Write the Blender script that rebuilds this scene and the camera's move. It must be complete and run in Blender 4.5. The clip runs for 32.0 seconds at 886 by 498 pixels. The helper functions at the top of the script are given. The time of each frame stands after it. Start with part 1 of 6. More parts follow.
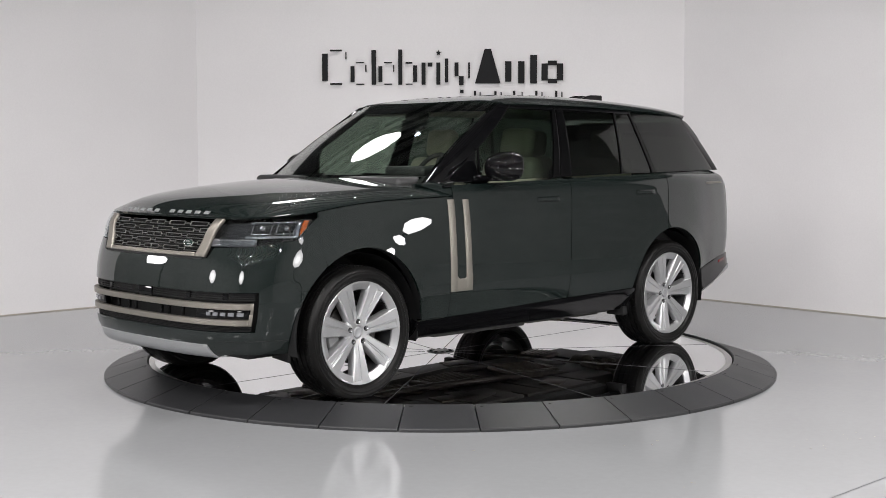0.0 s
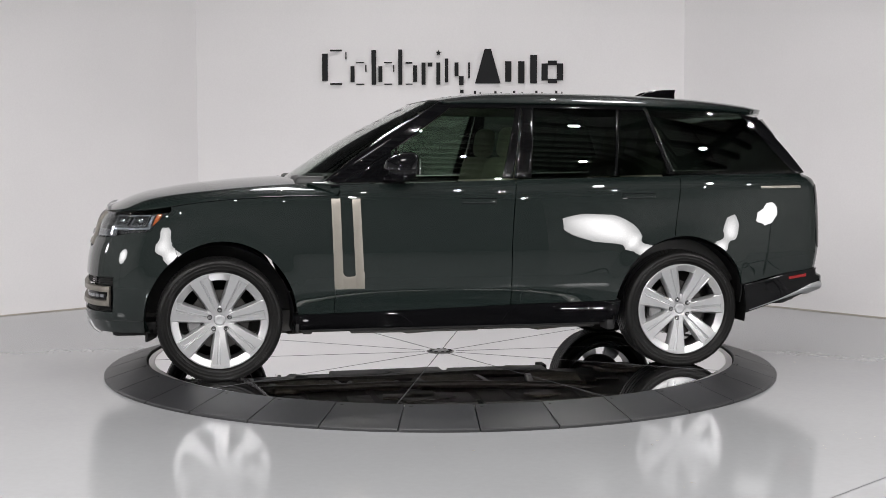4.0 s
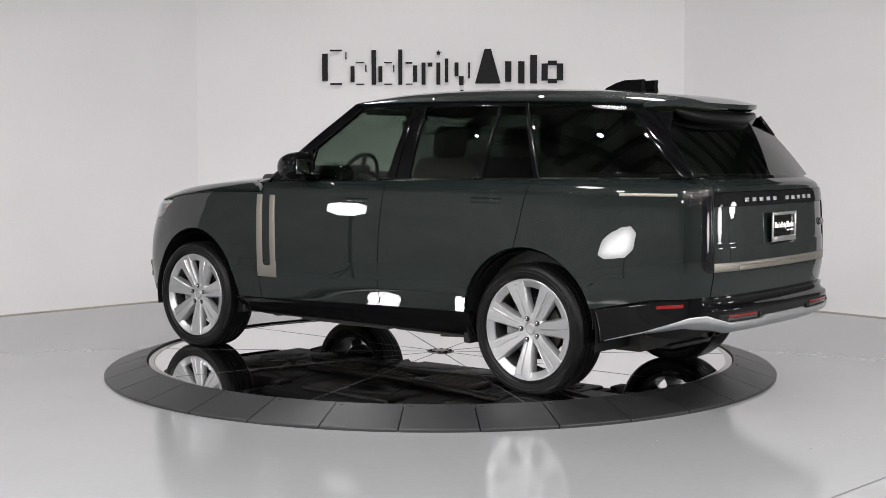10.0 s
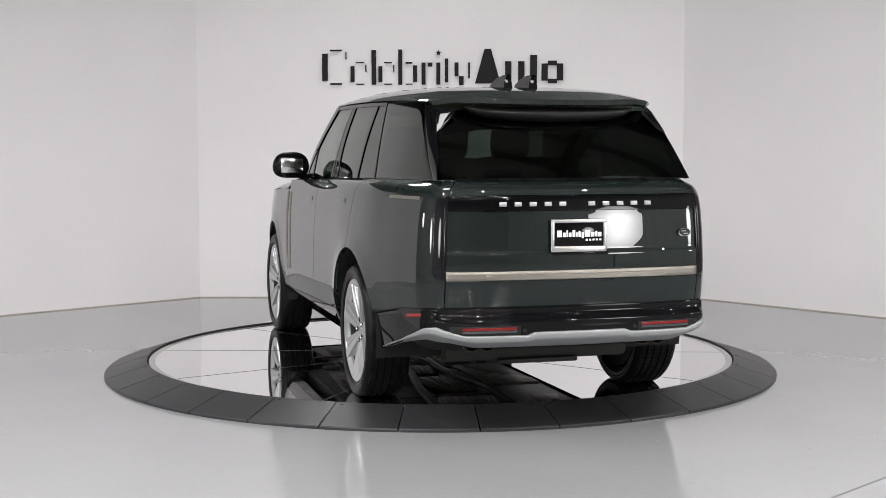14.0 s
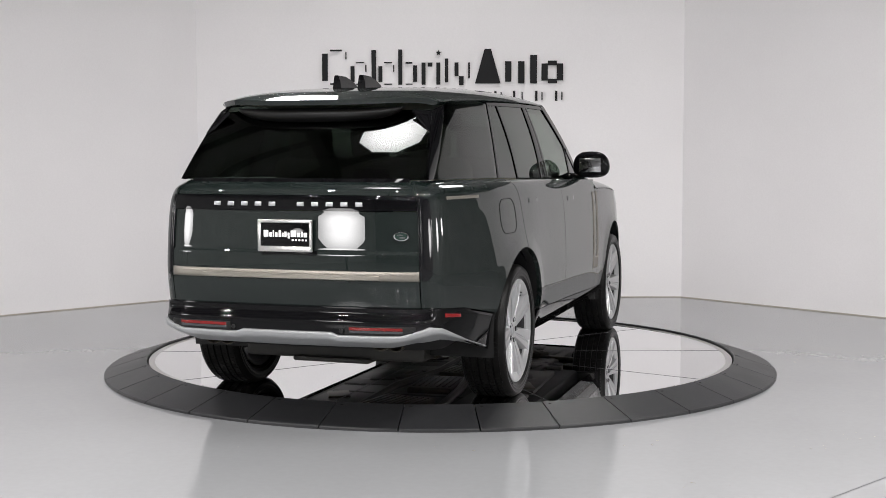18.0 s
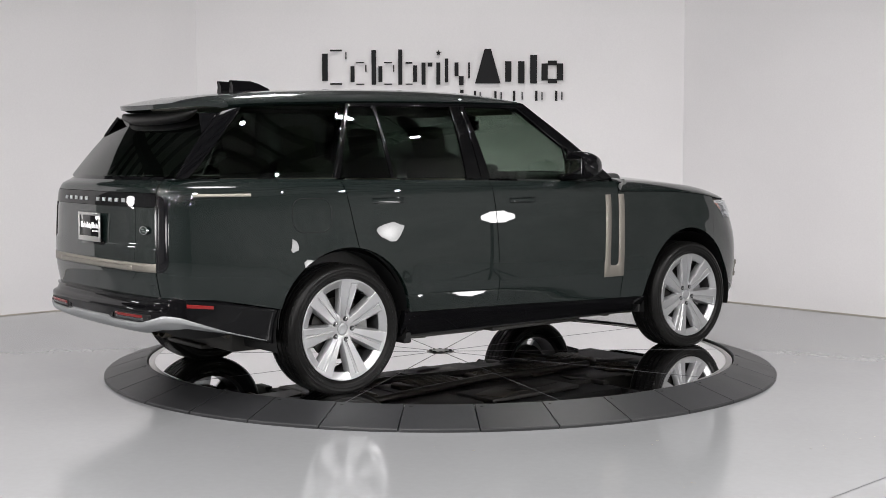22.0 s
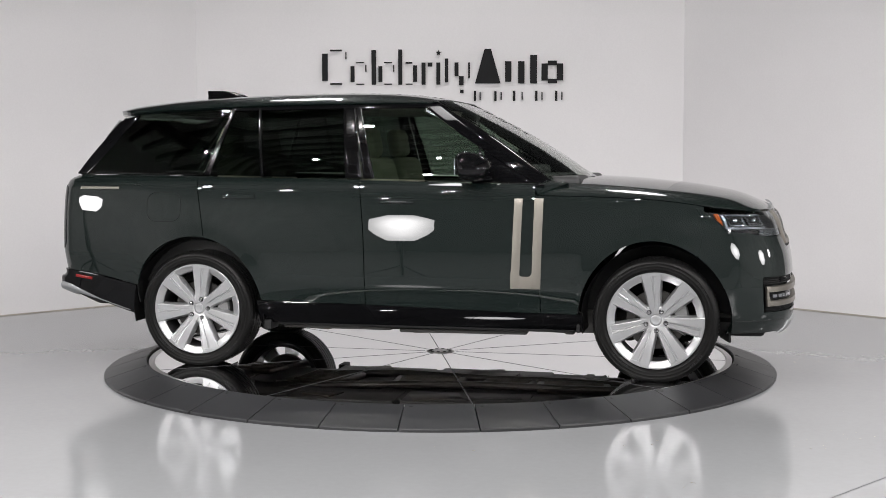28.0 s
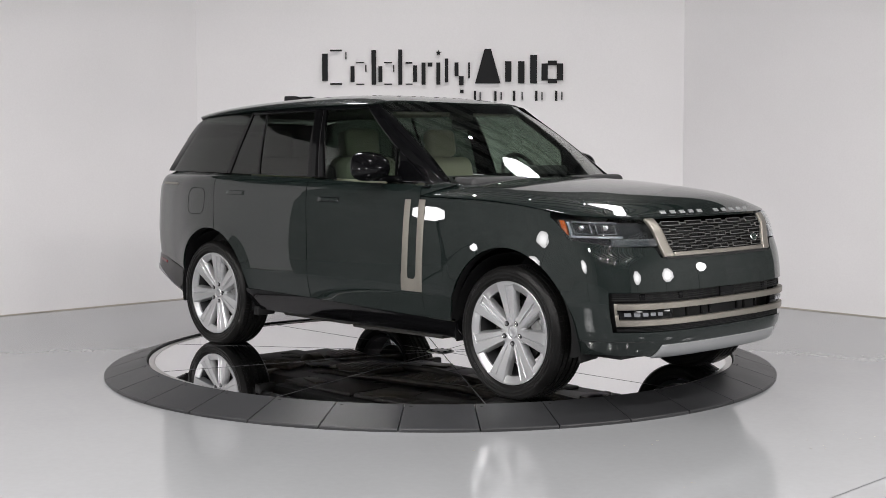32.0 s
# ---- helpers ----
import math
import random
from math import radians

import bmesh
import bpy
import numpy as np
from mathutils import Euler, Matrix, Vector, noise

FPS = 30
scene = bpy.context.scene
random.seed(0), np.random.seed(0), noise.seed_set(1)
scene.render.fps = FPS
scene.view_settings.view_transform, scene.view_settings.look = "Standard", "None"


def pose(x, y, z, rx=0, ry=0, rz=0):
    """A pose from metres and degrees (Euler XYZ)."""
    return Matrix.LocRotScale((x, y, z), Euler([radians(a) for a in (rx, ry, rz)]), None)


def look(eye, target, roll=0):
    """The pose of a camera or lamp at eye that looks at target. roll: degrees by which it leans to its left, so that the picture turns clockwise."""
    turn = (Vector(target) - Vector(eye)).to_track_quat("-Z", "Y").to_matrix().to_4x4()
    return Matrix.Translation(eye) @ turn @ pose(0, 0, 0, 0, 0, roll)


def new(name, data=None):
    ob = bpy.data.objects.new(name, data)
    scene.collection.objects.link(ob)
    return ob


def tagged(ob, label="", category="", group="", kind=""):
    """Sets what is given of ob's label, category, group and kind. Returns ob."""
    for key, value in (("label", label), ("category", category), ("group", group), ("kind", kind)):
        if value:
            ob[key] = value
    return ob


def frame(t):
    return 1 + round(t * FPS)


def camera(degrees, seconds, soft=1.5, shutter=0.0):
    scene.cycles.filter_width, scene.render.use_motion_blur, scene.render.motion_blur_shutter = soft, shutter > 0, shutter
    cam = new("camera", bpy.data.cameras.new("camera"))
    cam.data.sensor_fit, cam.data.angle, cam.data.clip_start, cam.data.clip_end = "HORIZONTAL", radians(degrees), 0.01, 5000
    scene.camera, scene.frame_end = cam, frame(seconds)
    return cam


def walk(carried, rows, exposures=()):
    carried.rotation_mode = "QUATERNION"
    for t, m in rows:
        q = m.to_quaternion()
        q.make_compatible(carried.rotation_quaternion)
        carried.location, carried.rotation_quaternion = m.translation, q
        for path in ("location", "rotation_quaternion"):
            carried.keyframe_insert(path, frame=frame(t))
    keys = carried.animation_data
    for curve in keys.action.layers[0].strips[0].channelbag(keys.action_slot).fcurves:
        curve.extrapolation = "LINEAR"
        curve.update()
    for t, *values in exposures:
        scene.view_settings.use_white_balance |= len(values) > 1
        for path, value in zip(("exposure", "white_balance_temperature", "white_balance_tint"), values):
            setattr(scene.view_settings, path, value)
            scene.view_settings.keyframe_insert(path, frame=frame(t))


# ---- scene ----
# ---- camera ----
cam = camera(37.6, 32.0, soft=0.5)
EYE = (0.0, -9.762, 1.497)
AIM = (EYE[0] + 0.00206, EYE[1] + 0.99727, EYE[2] - 0.07378)
walk(cam, [(0.0, look(EYE, AIM, -0.09)), (32.0, look(EYE, AIM, -0.09))], exposures=[(0.0, 0.0), (32.0, 0.0)])

FLOOR = -0.09          # the hall floor; the turntable's mirror top lies at z = 0
AXIS = (-0.064, 0.004)  # turntable axis in the car's own space


def heading(t):
    return 224.78 - 8.4825 * t


def on_table(t):
    a = radians(heading(t))
    c, s = math.cos(a), math.sin(a)
    return pose(-c * AXIS[0] + s * AXIS[1], -s * AXIS[0] - c * AXIS[1], 0.0, 0, 0, heading(t))


# ---- world: a windowless hall, nearly dark outside its lamps ----
world = bpy.data.worlds.new("world")
scene.world = world
world.use_nodes = True
world.node_tree.nodes["Background"].inputs[0].default_value = (0.5, 0.52, 0.55, 1)
world.node_tree.nodes["Background"].inputs[1].default_value = 0.02


# ---- materials ----
def mat(name, color, rough=0.5, metal=0.0, coat=0.0, coat_rough=0.03, grain=0.0, grain_scale=40.0, bump=0.0,
        bump_scale=200.0, stain=0.0, stain_scale=1.5, spec=0.5, emit=None, power=0.0, rough_var=0.0, vary=0.0):
    m = bpy.data.materials.new(name)
    m.use_nodes = True
    nt = m.node_tree
    b = nt.nodes["Principled BSDF"]
    b.inputs["Base Color"].default_value = (*color, 1)
    b.inputs["Roughness"].default_value = rough
    b.inputs["Metallic"].default_value = metal
    b.inputs["Coat Weight"].default_value = coat
    b.inputs["Coat Roughness"].default_value = coat_rough
    b.inputs["Coat IOR"].default_value = 1.5
    b.inputs["Specular IOR Level"].default_value = spec
    if emit:
        b.inputs["Emission Color"].default_value = (*emit, 1)
        b.inputs["Emission Strength"].default_value = power
    co = nt.nodes.new("ShaderNodeTexCoord")
    out = None
    for amount, size in ((grain, grain_scale), (stain, stain_scale)):
        if amount <= 0:
            continue
        n = nt.nodes.new("ShaderNodeTexNoise")
        n.inputs["Scale"].default_value = size
        n.inputs["Detail"].default_value = 5
        nt.links.new(co.outputs["Object"], n.inputs["Vector"])
        r = nt.nodes.new("ShaderNodeMapRange")
        r.inputs["From Min"].default_value, r.inputs["From Max"].default_value = 0.3, 0.7
        r.inputs["To Min"].default_value, r.inputs["To Max"].default_value = 1 - amount, 1 + amount
        nt.links.new(n.outputs["Fac"], r.inputs["Value"])
        mix = nt.nodes.new("ShaderNodeMix")
        mix.data_type, mix.blend_type = "RGBA", "MULTIPLY"
        mix.inputs["Factor"].default_value = 1
        if out:
            nt.links.new(out, mix.inputs["A"])
        else:
            mix.inputs["A"].default_value = (*color, 1)
        nt.links.new(r.outputs["Result"], mix.inputs["B"])
        out = mix.outputs["Result"]
    if vary > 0 and out:
        info = nt.nodes.new("ShaderNodeObjectInfo")
        r = nt.nodes.new("ShaderNodeMapRange")
        r.inputs["To Min"].default_value, r.inputs["To Max"].default_value = 1 - vary, 1 + vary
        nt.links.new(info.outputs["Random"], r.inputs["Value"])
        mix = nt.nodes.new("ShaderNodeMix")
        mix.data_type, mix.blend_type = "RGBA", "MULTIPLY"
        mix.inputs["Factor"].default_value = 1
        nt.links.new(out, mix.inputs["A"])
        nt.links.new(r.outputs["Result"], mix.inputs["B"])
        out = mix.outputs["Result"]
    if out:
        nt.links.new(out, b.inputs["Base Color"])
    if bump > 0:
        n = nt.nodes.new("ShaderNodeTexNoise")
        n.inputs["Scale"].default_value = bump_scale
        n.inputs["Detail"].default_value = 4
        nt.links.new(co.outputs["Object"], n.inputs["Vector"])
        bp = nt.nodes.new("ShaderNodeBump")
        bp.inputs["Strength"].default_value = bump
        bp.inputs["Distance"].default_value = 0.01
        nt.links.new(n.outputs["Fac"], bp.inputs["Height"])
        nt.links.new(bp.outputs["Normal"], b.inputs["Normal"])
    if rough_var > 0:
        n = nt.nodes.new("ShaderNodeTexNoise")
        n.inputs["Scale"].default_value = 2.3
        n.inputs["Detail"].default_value = 6
        nt.links.new(co.outputs["Object"], n.inputs["Vector"])
        r = nt.nodes.new("ShaderNodeMapRange")
        r.inputs["To Min"].default_value, r.inputs["To Max"].default_value = max(0.0, rough - rough_var), rough + rough_var
        nt.links.new(n.outputs["Fac"], r.inputs["Value"])
        nt.links.new(r.outputs["Result"], b.inputs["Roughness"])
    return m


def glass(name, tint, gloss=(1, 1, 1)):
    m = bpy.data.materials.new(name)
    m.use_nodes = True
    nt = m.node_tree
    nt.nodes.remove(nt.nodes["Principled BSDF"])
    tr = nt.nodes.new("ShaderNodeBsdfTransparent")
    tr.inputs["Color"].default_value = (*tint, 1)
    gl = nt.nodes.new("ShaderNodeBsdfGlossy")
    gl.inputs["Color"].default_value = (*gloss, 1)
    gl.inputs["Roughness"].default_value = 0.0
    lw = nt.nodes.new("ShaderNodeLayerWeight")
    lw.inputs["Blend"].default_value = 0.5
    pw = nt.nodes.new("ShaderNodeMath")
    pw.operation = "POWER"
    pw.inputs[1].default_value = 5.0
    nt.links.new(lw.outputs["Facing"], pw.inputs[0])
    fr = nt.nodes.new("ShaderNodeMath")
    fr.operation = "MULTIPLY_ADD"
    fr.inputs[1].default_value, fr.inputs[2].default_value = 0.96, 0.04
    nt.links.new(pw.outputs[0], fr.inputs[0])
    mx = nt.nodes.new("ShaderNodeMixShader")
    nt.links.new(fr.outputs[0], mx.inputs[0])
    nt.links.new(tr.outputs[0], mx.inputs[1])
    nt.links.new(gl.outputs[0], mx.inputs[2])
    nt.links.new(mx.outputs[0], nt.nodes["Material Output"].inputs["Surface"])
    return m


M_WALL = mat("white_wall_paint", (0.79, 0.775, 0.785), 0.55, grain=0.015, grain_scale=60, stain=0.02, stain_scale=0.8, bump=0.05, bump_scale=90)
M_BASE = mat("worn_white_baseboard", (0.42, 0.38, 0.33), 0.5, grain=0.05, grain_scale=30, stain=0.10, stain_scale=3)
M_FLOOR = mat("grey_epoxy_floor", (0.252, 0.258, 0.265), 0.11, coat=0.0, grain=0.02, grain_scale=25, stain=0.04, stain_scale=0.7, spec=0.5)
M_HALL = mat("grey_hall_siding", (0.13, 0.13, 0.135), 0.6, grain=0.1, grain_scale=8, stain=0.15)
M_HALL_SIDE = mat("pale_hall_siding", (0.42, 0.42, 0.42), 0.6, grain=0.1, grain_scale=8, stain=0.15)
M_ROOF = mat("white_roof_liner", (0.26, 0.255, 0.25), 0.7, grain=0.05, grain_scale=6, stain=0.12)
M_PURLIN = mat("dark_roof_steel", (0.035, 0.035, 0.036), 0.6, grain=0.1, grain_scale=8, stain=0.15)
M_SIGN = mat("black_sign_vinyl", (0.007, 0.007, 0.0085), 0.55, spec=0.25, grain=0.08)
M_RING = mat("dark_rubber_ramp", (0.019, 0.0194, 0.021), 0.42, grain=0.10, grain_scale=30, stain=0.14, stain_scale=2.2, bump=0.06, bump_scale=220, rough_var=0.08, vary=0.14)
M_MIRROR = mat("polished_mirror_steel", (0.86, 0.86, 0.87), 0.015, metal=1.0, stain=0.02, stain_scale=1.2)
M_RIM_TRIM = mat("brushed_steel_trim", (0.62, 0.61, 0.60), 0.28, metal=1.0, grain=0.05)
M_DIRT = mat("brown_dirt", (0.22, 0.20, 0.17), 0.8, grain=0.3, grain_scale=60)
M_SEAM = mat("dark_seam", (0.05, 0.05, 0.055), 0.6, grain=0.05)
M_GLOW = mat("softbox_cloth", (0.9, 0.9, 0.9), 0.6, emit=(1.0, 0.982, 0.985), power=62.0, grain=0.01)
nt = M_GLOW.node_tree
co = nt.nodes.new("ShaderNodeTexCoord")
ln = nt.nodes.new("ShaderNodeVectorMath")
ln.operation = "LENGTH"
mr = nt.nodes.new("ShaderNodeMapRange")
mr.inputs["From Min"].default_value, mr.inputs["From Max"].default_value = 0.04, 0.40
mr.inputs["To Min"].default_value, mr.inputs["To Max"].default_value = 27.0, 10.0
mr.interpolation_type = "SMOOTHSTEP"
nt.links.new(co.outputs["Object"], ln.inputs[0])
nt.links.new(ln.outputs["Value"], mr.inputs["Value"])
nt.links.new(mr.outputs["Result"], nt.nodes["Principled BSDF"].inputs["Emission Strength"])
M_SPOT = mat("spot_glass", (0.9, 0.9, 0.9), 0.4, emit=(1.0, 0.972, 0.958), power=1850.0, grain=0.01)
M_CASE = mat("black_softbox_fabric", (0.03, 0.03, 0.03), 0.8, grain=0.1)

M_PAINT = mat("dark_green_metallic_paint", (0.0030, 0.0066, 0.0058), 0.5, metal=0.0, spec=0.1, coat=1.0, coat_rough=0.012, grain=0.10, grain_scale=900, stain=0.03)
M_BLACK = mat("gloss_black_trim", (0.003, 0.003, 0.0035), 0.035, spec=0.24, grain=0.05)
M_PILLAR = mat("pillar_black", (0.0028, 0.0028, 0.0031), 0.09, spec=0.16, grain=0.05)
M_PLASTIC = mat("matt_black_plastic", (0.0055, 0.0055, 0.0058), 0.6, spec=0.3, grain=0.1, grain_scale=120)
M_UNDER = mat("underbody_black", (0.012, 0.0108, 0.009), 0.55, grain=0.3, grain_scale=14, stain=0.3, stain_scale=4)
M_CHAMP = mat("satin_champagne_metal", (0.25, 0.232, 0.205), 0.42, metal=0.85, grain=0.05, grain_scale=300)
M_SILVER = mat("satin_silver_trim", (0.36, 0.367, 0.375), 0.42, metal=0.65, grain=0.05, grain_scale=300)
M_LINK = mat("dark_satin_grille_metal", (0.19, 0.188, 0.185), 0.36, metal=0.7, grain=0.05, grain_scale=300)
M_ALLOY = mat("bright_silver_alloy", (0.47, 0.475, 0.485), 0.29, metal=0.78, coat=0.4, grain=0.03, grain_scale=500)
M_BADGE = mat("dark_green_enamel", (0.018, 0.034, 0.028), 0.15, grain=0.06, grain_scale=200)
M_CHROME = mat("chrome", (0.75, 0.75, 0.76), 0.08, metal=1.0, grain=0.02)
M_TYRE = mat("tyre_rubber", (0.0050, 0.0049, 0.0048), 0.33, spec=0.15, grain=0.2, grain_scale=60, bump=0.05, bump_scale=300)
M_MARK = mat("worn_tyre_rubber", (0.014, 0.014, 0.0145), 0.5, spec=0.3, grain=0.2, grain_scale=60)
M_BRAKE = mat("grey_brake_iron", (0.07, 0.067, 0.064), 0.4, metal=0.8, grain=0.1)
M_MECH = mat("dirty_dark_metal", (0.050, 0.043, 0.032), 0.45, metal=0.6, grain=0.3, grain_scale=18, stain=0.3, stain_scale=5)
M_PIPE = mat("sooty_steel", (0.026, 0.023, 0.019), 0.45, metal=0.4, grain=0.3, grain_scale=20, stain=0.3, stain_scale=5)
# rim alloy made darker: the barrel's recess shade is put into its colour
M_BARREL = mat("shaded_alloy_barrel", (0.06, 0.06, 0.063), 0.4, metal=0.5, grain=0.06, grain_scale=200)
M_CALIPER = mat("silver_caliper", (0.26, 0.26, 0.26), 0.4, metal=0.5, grain=0.05)
M_CREAM = mat("cream_leather", (0.44, 0.41, 0.33), 0.5, grain=0.04, grain_scale=150, bump=0.08, bump_scale=250)
M_DARKIN = mat("dark_interior", (0.012, 0.0115, 0.011), 0.55, grain=0.1, grain_scale=90)
M_LINER = mat("light_headliner", (0.34, 0.32, 0.28), 0.8, grain=0.05)
M_DASH = mat("dark_grey_dash", (0.020, 0.020, 0.021), 0.5, grain=0.1, grain_scale=120)
M_VISOR = mat("beige_visor_cloth", (0.36, 0.34, 0.29), 0.8, grain=0.06)
M_RED = mat("red_lens", (0.17, 0.008, 0.009), 0.12, coat=0.0, grain=0.06)
M_FOG = mat("dark_red_lens", (0.14, 0.008, 0.008), 0.12, coat=0.0, grain=0.06)
M_AMBER = mat("amber_lens", (0.36, 0.075, 0.012), 0.15, coat=1.0, grain=0.06)
M_LAMP = mat("smoked_lamp_black", (0.006, 0.006, 0.007), 0.04, spec=0.32, grain=0.05)
M_BOWL = mat("dark_chrome_reflector", (0.010, 0.010, 0.011), 0.55, metal=0.0, spec=0.2, grain=0.1, grain_scale=200)
M_LENS = mat("clear_lamp_lens", (0.27, 0.275, 0.295), 0.16, metal=0.6, grain=0.04)
M_STRIP = mat("smoked_clear_lens", (0.06, 0.062, 0.066), 0.20, metal=0.3, grain=0.08, grain_scale=160)
G_CLEAR = glass("clear_green_glass", (0.46, 0.515, 0.47))
G_SCREEN = glass("windscreen_glass", (0.82, 0.86, 0.83))
G_DARK = glass("privacy_glass", (0.24, 0.275, 0.25))
G_LAMP = glass("lamp_glass", (0.90, 0.92, 0.93))


# ---- mesh helpers ----
def mesh(name, verts, faces, materials, smooth=True, angle=35.0, slots=None):
    me = bpy.data.meshes.new(name)
    me.from_pydata([tuple(float(c) for c in v) for v in verts], [], [tuple(int(i) for i in f) for f in faces])
    for m in materials if isinstance(materials, (list, tuple)) else [materials]:
        me.materials.append(m)
    if slots:
        me.polygons.foreach_set("material_index", slots)
    me.update()
    if smooth:
        me.polygons.foreach_set("use_smooth", [True] * len(me.polygons))
        me.set_sharp_from_angle(angle=radians(angle))
    return me


def part(name, me, parent, label="", m=None):
    ob = new(name, me)
    if m is not None:
        ob.matrix_basis = m
    ob.parent = parent
    if label:
        tagged(ob, label)
    return ob


def thing(name, label, category, m=None, group="", kind=""):
    ob = new(name)
    if m is not None:
        ob.matrix_basis = m
    return tagged(ob, label, category, group, kind)


def block(name, size, at, material, bevel=0.004, segs=2, turn=(0, 0, 0)):
    """A bevelled box with its centre at the point given."""
    bm = bmesh.new()
    bmesh.ops.create_cube(bm, size=1.0)
    bmesh.ops.scale(bm, vec=size, verts=bm.verts)
    b = min(bevel, min(size) * 0.45)
    if b > 0:
        bmesh.ops.bevel(bm, geom=bm.edges[:], offset=b, segments=segs, profile=0.5, affect="EDGES")
    bmesh.ops.transform(bm, matrix=pose(*at, *turn), verts=bm.verts)
    return finish(name, bm, material)


def finish(name, bm, material, angle=35.0):
    me = bpy.data.meshes.new(name)
    bmesh.ops.recalc_face_normals(bm, faces=bm.faces)
    bm.to_mesh(me)
    bm.free()
    for m in material if isinstance(material, (list, tuple)) else [material]:
        me.materials.append(m)
    me.polygons.foreach_set("use_smooth", [True] * len(me.polygons))
    me.set_sharp_from_angle(angle=radians(angle))
    return me


def lathe(profile, n=48, axis="y", a0=0.0, a1=360.0):
    """Turns (radius, height) pairs about an axis. Returns verts and faces."""
    full = abs(a1 - a0 - 360) < 1e-6
    k = n if full else n + 1
    verts, faces = [], []
    for i in range(k):
        a = radians(a0 + (a1 - a0) * i / n)
        c, s = math.cos(a), math.sin(a)
        for r, h in profile:
            verts.append((r * c, h, r * s) if axis == "y" else (r * c, r * s, h))
    p = len(profile)
    for i in range(n):
        j = (i + 1) % k
        for q in range(p - 1):
            f = (i * p + q, i * p + q + 1, j * p + q + 1, j * p + q)
            faces.append(f if axis == "y" else f[::-1])
    return verts, faces


def extrude(outline, depth, rnd=0.0):
    """A flat outline in x and z, extruded along y by depth, as verts and faces (front face at y = 0)."""
    n = len(outline)
    verts = [(x, 0, z) for x, z in outline] + [(x, depth, z) for x, z in outline]
    faces = [tuple(range(n)), tuple(range(2 * n - 1, n - 1, -1))]
    faces += [(i, i + n, (i + 1) % n + n, (i + 1) % n) for i in range(n)]
    return verts, faces


def tube(points, r, n=8):
    """A round bar along points."""
    pts = [Vector(p) for p in points]
    verts, faces = [], []
    for i, p in enumerate(pts):
        d = (pts[min(i + 1, len(pts) - 1)] - pts[max(i - 1, 0)]).normalized()
        a = d.orthogonal().normalized() if abs(d.z) > 0.95 else d.cross(Vector((0, 0, 1))).normalized()
        b = d.cross(a)
        for k in range(n):
            w = 2 * math.pi * k / n
            verts.append(p + a * (r * math.cos(w)) + b * (r * math.sin(w)))
    for i in range(len(pts) - 1):
        for k in range(n):
            faces.append((i * n + k, i * n + (k + 1) % n, (i + 1) * n + (k + 1) % n, (i + 1) * n + k))
    faces.append(tuple(range(n - 1, -1, -1)))
    faces.append(tuple((len(pts) - 1) * n + k for k in range(n)))
    return verts, faces


def joined(pieces):
    verts, faces = [], []
    for v, f in pieces:
        o = len(verts)
        verts += list(v)
        faces += [tuple(i + o for i in q) for q in f]
    return verts, faces


# ---- the booth ----
def wall_slab(name, a, b, z0, z1, material, label, thick=0.2):
    """An upright wall from a to b in plan; its thickness lies to the right of the way from a to b."""
    d = Vector((b[0] - a[0], b[1] - a[1])).normalized()
    n = Vector((d.y, -d.x)) * thick
    vs = [(a[0], a[1]), (b[0], b[1]), (b[0] + n.x, b[1] + n.y), (a[0] + n.x, a[1] + n.y)]
    verts = [(x, y, z) for z in (z0, z1) for x, y in vs]
    faces = [(0, 3, 2, 1), (4, 5, 6, 7), (0, 1, 5, 4), (1, 2, 6, 5), (2, 3, 7, 6), (3, 0, 4, 7)]
    return tagged(new(name, mesh(name, verts, faces, material, smooth=False)), label, "wall", kind="structure")


